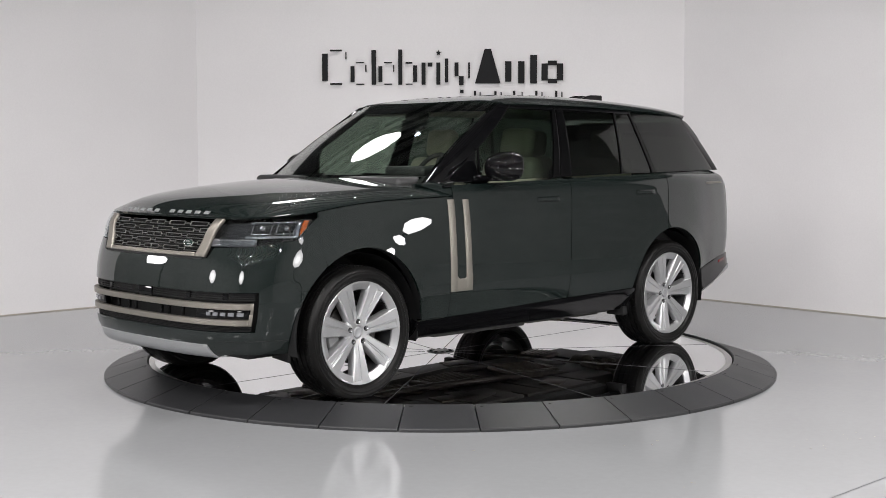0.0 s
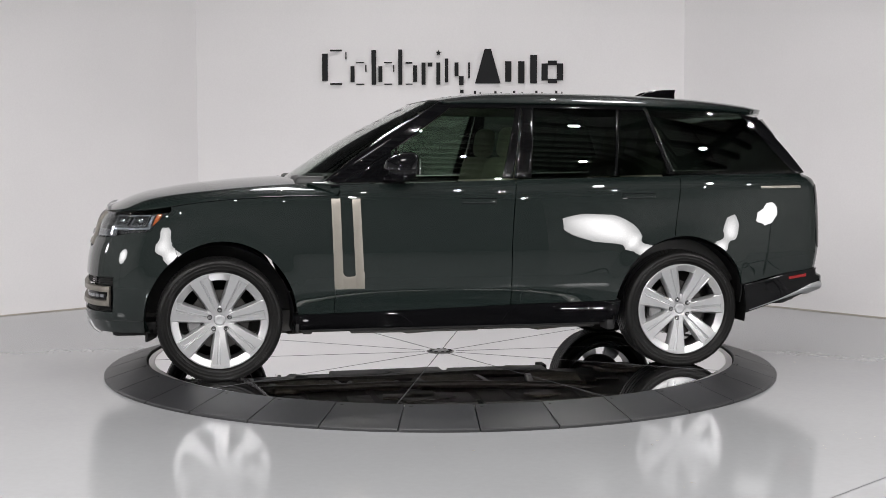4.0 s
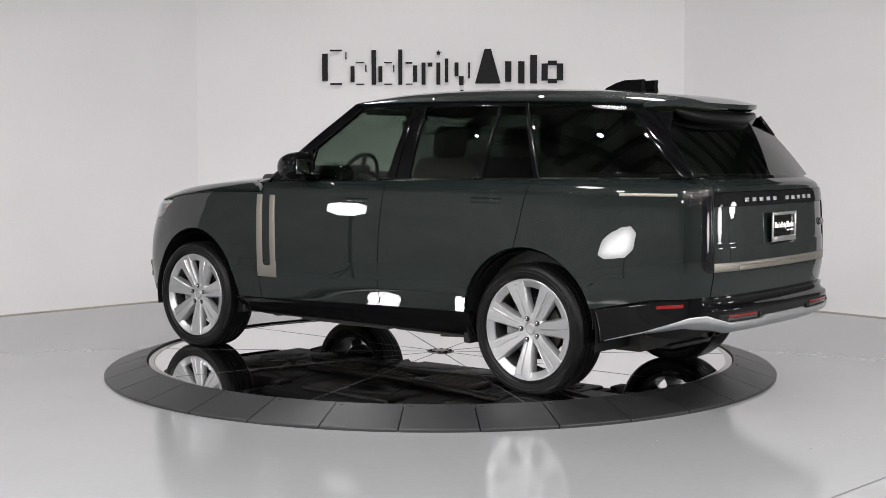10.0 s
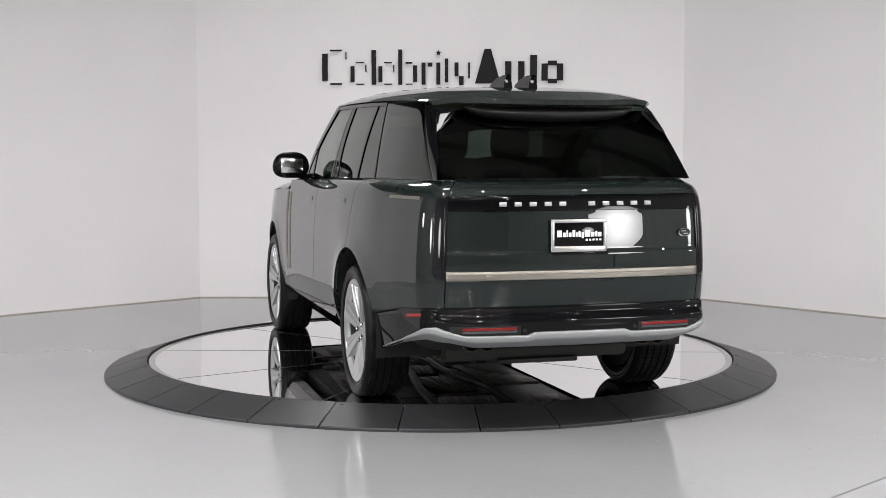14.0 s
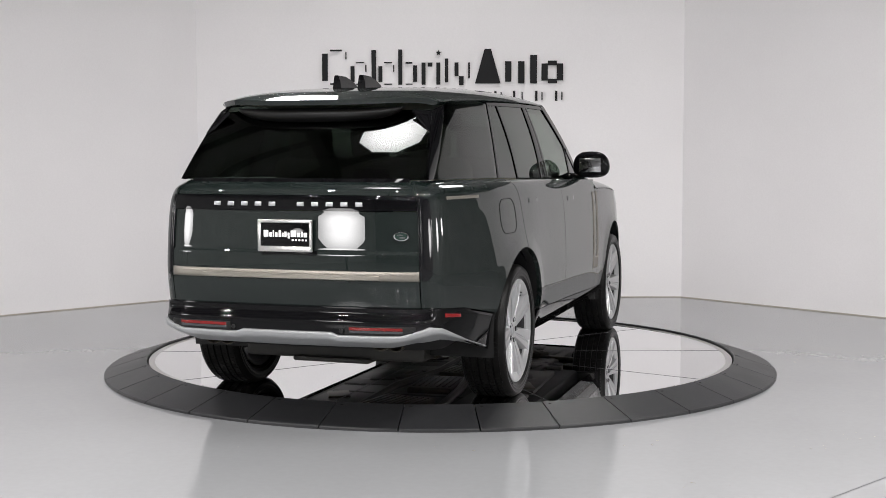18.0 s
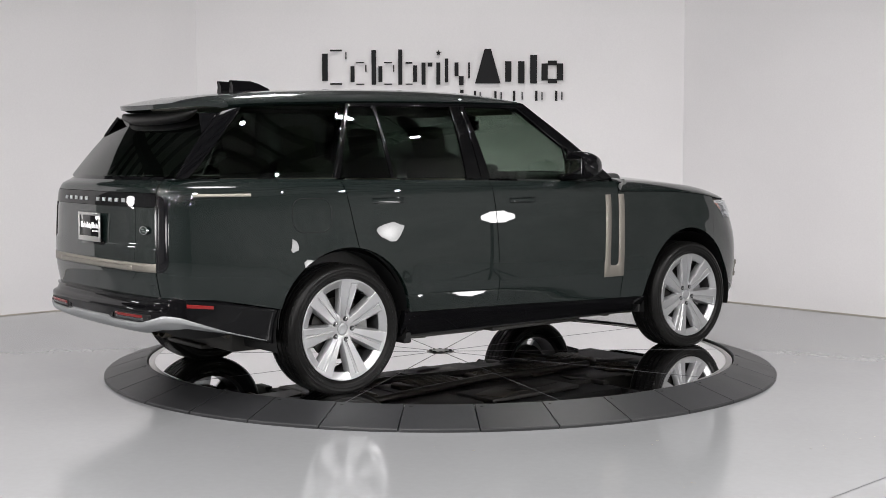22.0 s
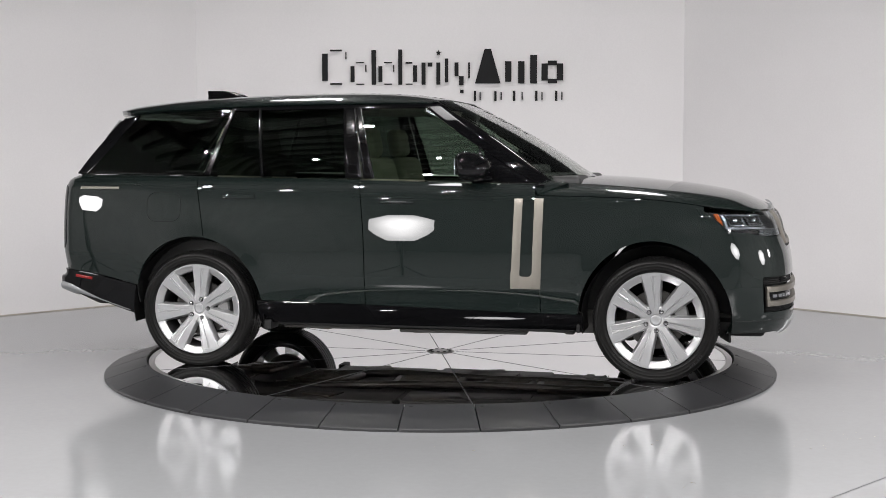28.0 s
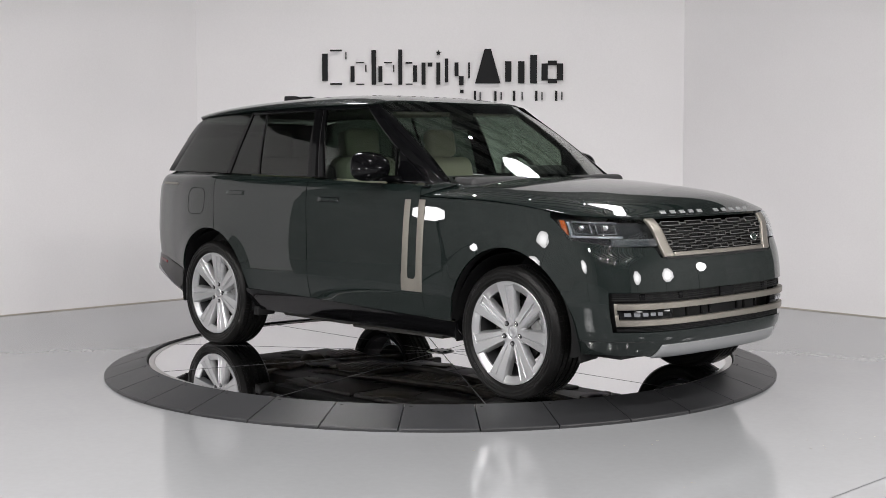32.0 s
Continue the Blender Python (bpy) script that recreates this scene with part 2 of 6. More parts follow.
def booth():
    W = 4.6
    tagged(new("floor", mesh("floor", [(-11, -22, FLOOR), (11, -22, FLOOR), (11, 8, FLOOR), (-11, 8, FLOOR),
                                       (-11, -22, FLOOR - 0.2), (11, -22, FLOOR - 0.2), (11, 8, FLOOR - 0.2), (-11, 8, FLOOR - 0.2)],
                             [(0, 1, 2, 3), (7, 6, 5, 4), (0, 4, 5, 1), (1, 5, 6, 2), (2, 6, 7, 3), (3, 7, 4, 0)], M_FLOOR, smooth=False)),
           "glossy pale grey epoxy floor of the studio", "floor", kind="structure")
    H = 3.35
    wall_slab("wall_back", (2.646, 4.45), (-2.646, 4.5), FLOOR, H, M_WALL, "white painted back wall carrying a black sign")
    wall_slab("wall_left", (-2.646, 4.5), (-6.7, 0.572), FLOOR, H, M_WALL, "white painted slanting side wall of the booth")
    wall_slab("wall_right", (5.547, 1.12), (2.646, 4.45), FLOOR, H, M_WALL, "white painted slanting side wall of the booth")
    for i, (a, b) in enumerate((((2.646, 4.45), (-2.646, 4.5)), ((-2.646, 4.5), (-6.7, 0.572)), ((5.547, 1.12), (2.646, 4.45)))):
        d = Vector((b[0] - a[0], b[1] - a[1])).normalized() * 0.012
        n = Vector((-d.y, d.x))
        wall_slab("baseboard", (a[0] + n.x, a[1] + n.y), (b[0] + n.x, b[1] + n.y), FLOOR + 0.001, FLOOR + 0.010, M_BASE, "thin pale strip along the foot of the wall", 0.0105)
    # an old joint in the floor and a scatter of dirt
    strips = []
    for a, b in (((0.20, -5.45), (1.790, -3.888)), ((1.793, -3.885), (2.178, -3.502)), ((2.181, -3.500), (4.4, -1.31))):
        d = Vector((b[0] - a[0], b[1] - a[1])).normalized() * 0.0028
        strips.append(([(a[0] + d.y, a[1] - d.x, FLOOR + 0.0012), (b[0] + d.y, b[1] - d.x, FLOOR + 0.0012), (b[0] - d.y, b[1] + d.x, FLOOR + 0.0012), (a[0] - d.y, a[1] + d.x, FLOOR + 0.0012)], [(0, 1, 2, 3)]))
    tagged(new("floor_joint", mesh("floor_joint", *joined(strips), M_SEAM, smooth=False)), "fine dark joint line in the epoxy floor", "floor joint", kind="structure")
    rnd = random.Random(12)
    chips = []
    spots = [(2.86, 0.6, 0.07, 6), (2.66, 0.06, 0.06, 5), (2.30, -2.57, 0.10, 6), (1.96, -2.78, 0.08, 5), (1.08, -2.78, 0.10, 3), (1.26, -3.65, 0.08, 4), (-2.7, 1.5, 0.3, 4), (-3.0, 0.6, 0.3, 4), (3.0, -0.8, 0.9, 6), (0.0, -3.3, 1.2, 7), (3.3, 3.5, 0.4, 16), (-3.2, 3.7, 0.4, 8)]
    for cx, cy, sp, n in spots:
        for k in range(n):
            x, y = rnd.gauss(cx, sp), rnd.gauss(cy, sp)
            if math.hypot(x, y) < 2.52:
                continue
            r, a0 = rnd.uniform(0.002, 0.008), rnd.uniform(0, 6.28)
            ring = [(x + r * rnd.uniform(0.5, 1.4) * math.cos(a0 + w), y + r * rnd.uniform(0.4, 0.9) * math.sin(a0 + w)) for w in (0, 1.3, 2.4, 3.6, 5.0)]
            chips.append(([(p, q, FLOOR + 0.0015) for p, q in ring] + [(p, q, FLOOR) for p, q in ring], [(0, 1, 2, 3, 4)] + [(i, i + 5, (i + 1) % 5 + 5, (i + 1) % 5) for i in range(5)]))
    tagged(new("floor_dirt", mesh("floor_dirt", *joined(chips), M_DIRT, smooth=False)), "small brown specks of dirt on the floor", "dirt", kind="stuff")
    # the hall around it
    wall_slab("wall_hall_left", (-10.8, 7.8), (-10.8, -21.8), FLOOR, 7.0, M_HALL_SIDE, "pale grey hall wall")
    wall_slab("wall_hall_right", (10.8, -21.8), (10.8, 7.8), FLOOR, 7.0, M_HALL_SIDE, "pale grey hall wall")
    wall_slab("wall_hall_far", (-10.8, -21.8), (10.8, -21.8), FLOOR, 7.0, M_HALL, "dark grey hall wall")
    wall_slab("wall_hall_back", (10.8, 7.8), (-10.8, 7.8), FLOOR, 7.0, M_HALL, "dark grey hall wall")
    tagged(new("ceiling", mesh("ceiling", *box_raw((-11, -22, 7.0), (11, 8, 7.15)), M_ROOF, smooth=False)), "pale lined hall roof", "ceiling", kind="structure")
    steel = [box_raw((-10.8, -21.6 + 1.15 * k, 6.78), (10.8, -21.38 + 1.15 * k, 6.995)) for k in range(26)]
    steel += [box_raw((-8.6 + 5.75 * k, -21.7, 6.45), (-8.35 + 5.75 * k, 7.7, 6.775)) for k in range(4)]
    tagged(new("trim_roof_steel", mesh("trim_roof_steel", *joined(steel), M_PURLIN, smooth=False)), "dark steel purlins and frames under the hall roof", "roof frame", kind="structure")


def box_raw(a, b):
    (x0, y0, z0), (x1, y1, z1) = a, b
    v = [(x0, y0, z0), (x1, y0, z0), (x1, y1, z0), (x0, y1, z0), (x0, y0, z1), (x1, y0, z1), (x1, y1, z1), (x0, y1, z1)]
    return v, [(0, 3, 2, 1), (4, 5, 6, 7), (0, 1, 5, 4), (1, 2, 6, 5), (2, 3, 7, 6), (3, 0, 4, 7)]


def softbox(at, aim, r, hung=False, label="white octagonal studio softbox, lit"):
    ob = thing("softbox", label, "studio light", look(at, aim), group="studio softboxes")
    ring = [(r * math.cos(radians(22.5 + 45 * k)), r * math.sin(radians(22.5 + 45 * k))) for k in range(8)]
    vs = [(x, y, 0) for x, y in ring] + [(0, 0, -0.02)]
    part("diffuser", mesh("diffuser", vs, [(k, (k + 1) % 8, 8)[::-1] for k in range(8)], M_GLOW, smooth=False), ob, "glowing white diffuser cloth")
    q = 1.02
    vs = [(x * q, y * q, -0.01) for x, y in ring] + [(x * q, y * q, 0.03) for x, y in ring] + [(x * 0.2, y * 0.2, 0.42) for x, y in ring]
    fs = [(k, (k + 1) % 8, (k + 1) % 8 + 8, k + 8) for k in range(8)] + [(k + 8, (k + 1) % 8 + 8, (k + 1) % 8 + 16, k + 16) for k in range(8)]
    fs.append(tuple(range(16, 24)))
    part("housing", mesh("housing", vs, fs, M_CASE, smooth=False), ob, "black fabric housing")
    inv = ob.matrix_basis.inverted()
    back = ob.matrix_basis @ Vector((0, 0, 0.42))
    end = Vector((back.x, back.y, 7.02 if hung else FLOOR + 0.02))
    part("pole", mesh("pole", [tuple(inv @ Vector(v)) for v in tube([back, end], 0.018, 8)[0]], tube([back, end], 0.018, 8)[1], M_CASE), ob, "black hanging pole" if hung else "black light stand")
    if not hung:
        for k in range(3):
            a = radians(120 * k + 30)
            pts = [end + Vector((0, 0, 0.35)), end + Vector((0.45 * math.cos(a), 0.45 * math.sin(a), 0.0))]
            v, f = tube(pts, 0.012, 6)
            part("stand_leg", mesh("stand_leg", [tuple(inv @ Vector(p)) for p in v], f, M_CASE), ob)
    return ob


def ceiling_spot(x, y, r=0.085):
    ob = thing("ceiling_spotlight", "small round ceiling spotlight, lit", "ceiling light", pose(x, y, 5.6), group="ceiling spotlights")
    vs, fs = lathe([(0.0, 0.0), (r, 0.0)], 16, "z")
    part("bulb", mesh("bulb", vs, [f[::-1] for f in fs], M_SPOT, smooth=False), ob, "glowing white lamp face")
    vs, fs = lathe([(r + 0.004, -0.01), (r + 0.014, -0.01), (r + 0.014, 0.16), (0.02, 0.18), (0.0, 0.18)], 16, "z")
    part("can", mesh("can", vs, fs, M_CASE), ob, "black lamp can")
    part("rod", mesh("rod", *tube([(0, 0, 0.17), (0, 0, 1.42)], 0.012, 6), M_CASE), ob, "black hanging rod")


def turntable():
    ramp = thing("turntable_ramp", "dark rubber ramp ring round the turntable", "ramp ring", pose(0, 0, 0))
    n = 33
    ri, ro, zt, zl = 2.165, 2.465, 0.016, -0.070
    for k in range(n):
        a0 = radians(-90 + 5.25 + 360 / n * k + 0.10)
        a1 = a0 + radians(360 / n - 0.20)
        prof = [(ri, FLOOR), (ri, zt - 0.006), (ri + 0.006, zt), (ro - 0.006, zl), (ro, zl - 0.006), (ro, FLOOR)]
        vs, fs = [], []
        for i in range(5):
            a = a0 + (a1 - a0) * i / 4
            vs += [(r * math.cos(a), r * math.sin(a), z) for r, z in prof]
        p = len(prof)
        for i in range(4):
            for j in range(p):
                fs.append((i * p + j, (i + 1) * p + j, (i + 1) * p + (j + 1) % p, i * p + (j + 1) % p))
        fs.append(tuple(range(p)))
        fs.append(tuple(range(5 * p - 1, 4 * p - 1, -1)))
        seg = part("ramp_segment", mesh("ramp_segment", vs, fs, M_RING, angle=20), ramp)
        am = a0 + radians(1.0)
        vs, fs = lathe([(0.0, 0.0035), (0.010, 0.003), (0.012, 0.0)], 10, "z")
        rm = ri + 0.03
        part("bolt", mesh("bolt", [(x + rm * math.cos(am), y + rm * math.sin(am), z + zt - 0.0095) for x, y, z in vs], fs, M_PLASTIC), seg)
    disc = thing("turntable", "mirror-polished steel turntable disc with radial seams", "turntable", pose(0, 0, 0))
    vs, fs = lathe([(2.110, FLOOR), (2.110, -0.002), (2.107, 0.0), (0.10, 0.0), (0.10, -0.02)], 180, "z")
    part("disc", mesh("disc", vs, fs, M_MIRROR, angle=20), disc, "mirror-polished steel plate")
    vs, fs = lathe([(2.155, FLOOR), (2.155, -0.002), (2.152, 0.001), (2.115, 0.001), (2.112, -0.002), (2.112, FLOOR)], 180, "z")
    part("edge_ring", mesh("edge_ring", vs, fs, M_RIM_TRIM, angle=20), disc, "pale brushed steel edge ring")
    for k in range(10):
        part("seam", mesh("seam", *box_raw((0.12, -0.0022, 0.0002), (2.105, 0.0022, 0.0012)), M_SEAM, smooth=False), disc, "", pose(0, 0, 0, 0, 0, 36 * k))
    vs, fs = lathe([(0.0, 0.006), (0.095, 0.006), (0.105, 0.003), (0.108, -0.01)], 40, "z")
    part("hub_cover", mesh("hub_cover", vs, fs, M_RIM_TRIM, angle=30), disc, "round grey hub cover")
    for k in range(10):
        a = radians(36 * k + 18)
        vs, fs = lathe([(0.0, 0.009), (0.012, 0.009), (0.014, 0.006)], 10, "z")
        part("hub_bolt", mesh("hub_bolt", [(x + 0.078 * math.cos(a), y + 0.078 * math.sin(a), z) for x, y, z in vs], fs, M_PLASTIC), disc)
    return disc


def wall_sign():
    """The dealer's sign as plain shapes: thin frames and bars, heavy frames and a row of small frames."""
    s, zs = 0.006165, 0.006115
    ob = thing("wall_sign", "large black cut-out dealer sign on the white back wall", "sign", pose(0.017, 4.463, 0, 0, 0, -0.54))

    def X(p):
        return -1.296 + (p - 571) * s

    def Z(p):
        return 2.613 - (p - 89) * zs

    def put(name, vs, fs):
        part(name, mesh(name, vs, fs, M_SIGN, smooth=False), ob)

    # thin word: upright bars, heavy and fine in turn, at the heights of the real strokes
    for a, b, t, u in ((571, 581, 96, 144), (585, 606, 89, 92), (585, 606, 148, 151), (612, 614, 93, 106), (621, 628, 118, 146), (631, 645, 111, 113), (631, 645, 149, 151), (647, 649, 116, 128),
                       (658, 666, 90, 151), (670, 677, 118, 146), (680, 694, 111, 113), (680, 694, 149, 151), (696, 698, 116, 128), (705, 712, 89, 151),
                       (718, 730, 111, 114), (718, 730, 149, 151), (731, 738, 117, 146), (746, 753, 112, 151), (757, 765, 112, 119),
                       (772, 779, 112, 151), (787, 793, 105, 147), (804, 811, 112, 136), (812, 820, 136, 152), (828, 831, 112, 140), (814, 820, 160, 166)):
        put("bar", *box_raw((X(a), -0.012, Z(u)), (X(b), 0, Z(t))))
    put("star", *extrude([(X(776 + q * math.sin(radians(36 * k))), Z(95 - q * math.cos(radians(36 * k)))) for k in range(10) for q in ((5.5, 2.4)[k % 2],)], -0.012))
    # heavy word: a wedge and broad bars
    put("wedge", *extrude([(X(840), Z(149)), (X(885), Z(149)), (X(868), Z(88)), (X(857), Z(88))], -0.012))
    for a, b, t, u in ((893, 904, 110, 146), (916, 927, 110, 149), (937, 949, 99, 149), (957, 968, 114, 144), (984, 995, 114, 144), (968, 984, 109, 117), (968, 984, 141, 149)):
        put("broad_bar", *box_raw((X(a), -0.012, Z(u)), (X(b), 0, Z(t))))
    for a, b in ((838, 850), (874, 887), (907, 924), (946, 959), (981, 994)):
        put("small_bar", *box_raw((X(a), -0.012, Z(180)), (X(a + 4), 0, Z(162))))
        put("small_bar", *box_raw((X(b - 2), -0.012, Z(178)), (X(b), 0, Z(164))))


# ---- the car ----
def spline(points, n=400):
    """A smooth curve through a few control points, evenly sampled."""
    p = np.array(points, float)
    q = np.vstack([2 * p[0] - p[1], p, 2 * p[-1] - p[-2]])
    out = []
    for i in range(1, len(q) - 2):
        for t in np.linspace(0, 1, 24, endpoint=False):
            a, b, c, d = q[i - 1], q[i], q[i + 1], q[i + 2]
            out.append(0.5 * (2 * b + (c - a) * t + (2 * a - 5 * b + 4 * c - d) * t * t + (3 * b - a - 3 * c + d) * t ** 3))
    out.append(p[-1])
    out = np.array(out)
    s = np.concatenate([[0], np.cumsum(np.linalg.norm(np.diff(out, axis=0), axis=1))])
    k = np.linspace(0, s[-1], n)
    return k, np.stack([np.interp(k, s, out[:, j]) for j in range(out.shape[1])], 1)


def curve_fn(points):
    """A smooth function through (key, value) pairs with rising keys."""
    x = np.array([p[0] for p in points], float)
    y = np.array([p[1] for p in points], float)
    d = np.gradient(y, x)

    def f(v):
        v = np.clip(np.asarray(v, float), x[0], x[-1])
        i = np.clip(np.searchsorted(x, v) - 1, 0, len(x) - 2)
        h = x[i + 1] - x[i]
        t = (v - x[i]) / h
        return (y[i] * (2 * t ** 3 - 3 * t ** 2 + 1) + d[i] * h * (t ** 3 - 2 * t ** 2 + t)
                + y[i + 1] * (-2 * t ** 3 + 3 * t ** 2) + d[i + 1] * h * (t ** 3 - t ** 2))
    return f


def smooth01(v):
    v = np.clip(v, 0, 1)
    return v * v * (3 - 2 * v)


# the body's half outline in plan, from the nose to the tail
OS, OXY = spline([(2.475, 0), (2.468, 0.3), (2.44, 0.55), (2.395, 0.70), (2.32, 0.82), (2.20, 0.905), (2.05, 0.955), (1.8, 0.988), (1.4, 1.008),
                  (0.85, 1.018), (0.0, 1.022), (-0.8, 1.026), (-1.4, 1.026), (-1.9, 1.000), (-2.236, 0.944), (-2.5, 0.880),
                  (-2.64, 0.838), (-2.712, 0.792), (-2.752, 0.730), (-2.776, 0.65), (-2.795, 0.5), (-2.808, 0.25), (-2.813, 0)], 900)
OX, OY = OXY[:, 0], OXY[:, 1]
NOSE = int(np.argmax(OX < 1.9))
TAIL = int(np.argmax(OX < -2.2))
WIDTH = curve_fn([(0.20, 0.88), (0.30, 0.920), (0.42, 0.963), (0.50, 0.9795), (0.57, 0.9935), (0.590, 0.9972), (0.604, 0.9992), (0.625, 1.0002), (0.78, 1.002), (0.95, 0.998), (1.10, 0.990), (1.20, 0.979),
                  (1.27, 0.963), (1.305, 0.942), (1.325, 0.917), (1.336, 0.885)])
NOSE_X = curve_fn([(0.20, -0.22), (0.25, -0.14), (0.30, -0.03), (0.38, 0.02), (0.55, 0.025), (0.70, 0.018), (0.78, 0.010), (0.86, -0.006), (0.96, -0.040), (1.06, -0.07), (1.14, -0.13)])
TAIL_X = curve_fn([(0.25, 0.25), (0.45, 0.10), (0.64, 0.026), (0.72, 0.010), (0.78, 0.0), (0.84, -0.002), (0.95, -0.001), (1.06, 0.003), (1.17, 0.008), (1.22, 0.012), (1.27, 0.021), (1.31, 0.045), (1.34, 0.10)])


AXLE, HUB_Z = 1.598, 0.400
ARCH_F, ARCH_WF, ARCH_HF = 1.575, 0.487, 0.523
ARCH_R, ARCH_WR, ARCH_HR = -1.600, 0.494, 0.517


def s_at_x(x):
    return np.interp(-np.asarray(x, float), -OX, OS)


def s_nose(y):
    return np.interp(y, OY[:NOSE], OS[:NOSE])


def s_tail(y):
    return np.interp(-np.asarray(y, float), -OY[TAIL:], OS[TAIL:])


def body(s, z):
    px, py = np.interp(s, OS, OX), np.interp(s, OS, OY)
    x = px + NOSE_X(z) * smooth01((px - 1.5) / 0.8) + TAIL_X(z) * smooth01((-1.7 - px) / 0.9)
    z = np.asarray(z, float)
    haunch = 0.021 * np.exp(-((px + 1.72) / 0.52) ** 2 - ((z - 0.80) / 0.24) ** 2) + 0.010 * np.exp(-((px - 1.6) / 0.45) ** 2 - ((z - 0.85) / 0.2) ** 2)
    flare = 0.0
    for c, w, h in ((ARCH_F, ARCH_WF, ARCH_HF), (ARCH_R, ARCH_WR, ARCH_HR)):
        d = np.maximum(np.hypot((px - c) / w, np.maximum(z - HUB_Z, 0.0) / h) - 1, 0) * 0.5
        flare = flare + 0.085 * 0.016 * np.log1p(np.exp((0.095 - d) / 0.016))
    return np.stack(np.broadcast_arrays(x, py * WIDTH(z) + haunch + flare, z), -1)


def shell(f, us, vs, t=0.012, rnd=0.003, side=1, lift=0.0, ref=(0, 0, 0.9)):
    """A skin f(u, v) with thickness, its rim rolled inwards. side -1 mirrors it to the car's other side."""
    U, V = np.meshgrid(np.asarray(us, float), np.asarray(vs, float), indexing="ij")
    P = np.array(f(U, V), float)
    du, dv = np.gradient(P, axis=0), np.gradient(P, axis=1)
    N = np.cross(du, dv)
    N /= np.maximum(np.linalg.norm(N, axis=-1, keepdims=True), 1e-9)
    out = P - np.array(ref)
    if (N * out).sum() < 0:
        N = -N
        P, N = P[::-1], N[::-1]
    P = P + N * lift
    B = P - N * t
    if rnd > 0:
        e = np.zeros(P.shape[:2])
        e[0, :] = e[-1, :] = 1
        e[:, 0] = e[:, -1] = 1
        P = P - N * (e * rnd)[..., None]
    n, m = P.shape[:2]
    verts = np.concatenate([P.reshape(-1, 3), B.reshape(-1, 3)])
    k = n * m
    faces = []
    for i in range(n - 1):
        for j in range(m - 1):
            a, b, c, d = i * m + j, (i + 1) * m + j, (i + 1) * m + j + 1, i * m + j + 1
            faces.append((a, b, c, d))
            faces.append((d + k, c + k, b + k, a + k))
    rim = [i * m for i in range(n)] + [(n - 1) * m + j for j in range(1, m)] + [i * m + m - 1 for i in range(n - 2, -1, -1)] + [j for j in range(m - 2, 0, -1)]
    for a, b in zip(rim, rim[1:] + rim[:1]):
        faces.append((b, a, a + k, b + k))
    if side < 0:
        verts = verts * np.array([1, -1, 1])
        faces = [q[::-1] for q in faces]
    return verts, faces


def steps(n, e=0.003):
    """n even steps of 0 to 1 with a narrow one at either end, where the rim rolls in."""
    return np.concatenate([[0], np.linspace(e, 1 - e, n + 1), [1]])


def skin(name, parent, material, f, nu, nv, side=1, t=0.012, rnd=0.003, lift=0.0, label="", eu=0.003, ev=0.004, ref=(0, 0, 0.9), angle=50):
    vs, fs = shell(f, steps(nu, eu), steps(nv, ev), t, rnd, side, lift, ref)
    return part(name, mesh(name, vs, fs, material, angle=angle), parent, label)


def whole(f, mid=0.0):
    """Joins a half skin and its mirror image across the centre line, where its u equals mid."""
    def g(u, v):
        a = np.abs(2 * u - 1)
        p = np.array(f(a if mid == 0.0 else 1 - a, v), float)
        p[..., 1] *= np.where(u <= 0.5, 1.0, -1.0)
        return p
    return g


GAP = 0.003
DOOR_F = curve_fn([(0.30, 0.845), (0.58, 0.84), (1.20, 0.808), (1.335, 0.800)])
DOOR_M = curve_fn([(0.30, -0.360), (0.45, -0.362), (1.0, -0.376), (1.335, -0.408)])
DOOR_R = curve_fn([(0.30, -1.12), (0.50, -1.13), (0.90, -1.522), (1.11, -1.558), (1.335, -1.598)])
SHUT = curve_fn([(0.80, 1.215), (1.5, 1.195), (1.86, 1.164), (2.08, 1.137), (2.3, 1.121), (2.5, 1.117)])
BELT = curve_fn([(-2.7, 1.350), (-1.6, 1.342), (-0.4, 1.322), (0.8, 1.297), (1.2, 1.290)])
SILL_Z = curve_fn([(-1.2, 0.478), (-0.35, 0.462), (0.85, 0.430), (1.2, 0.425)])


def arch_z(x, c):
    w, h = (ARCH_WF, ARCH_HF) if c > 0 else (ARCH_WR, ARCH_HR)
    return HUB_Z + h * np.sqrt(np.maximum(0.0, 1 - ((x - c) / w) ** 2))


def bent(a, b, u):
    return a + (b - a) * u


def side_panel(x0, x1, z0, z1):
    """A panel of the body's flank between two edges x(z) and two edges z(x)."""
    def f(u, v):
        x = bent(x0(1.0) if callable(x0) else x0, x1(1.0) if callable(x1) else x1, u)
        for _ in range(3):
            z = bent(z0(x), z1(x), v)
            a = x0(z) if callable(x0) else x0
            b = x1(z) if callable(x1) else x1
            x = bent(a, b, u)
        z = bent(z0(x), z1(x), v)
        return body(s_at_x(x), z)
    return f


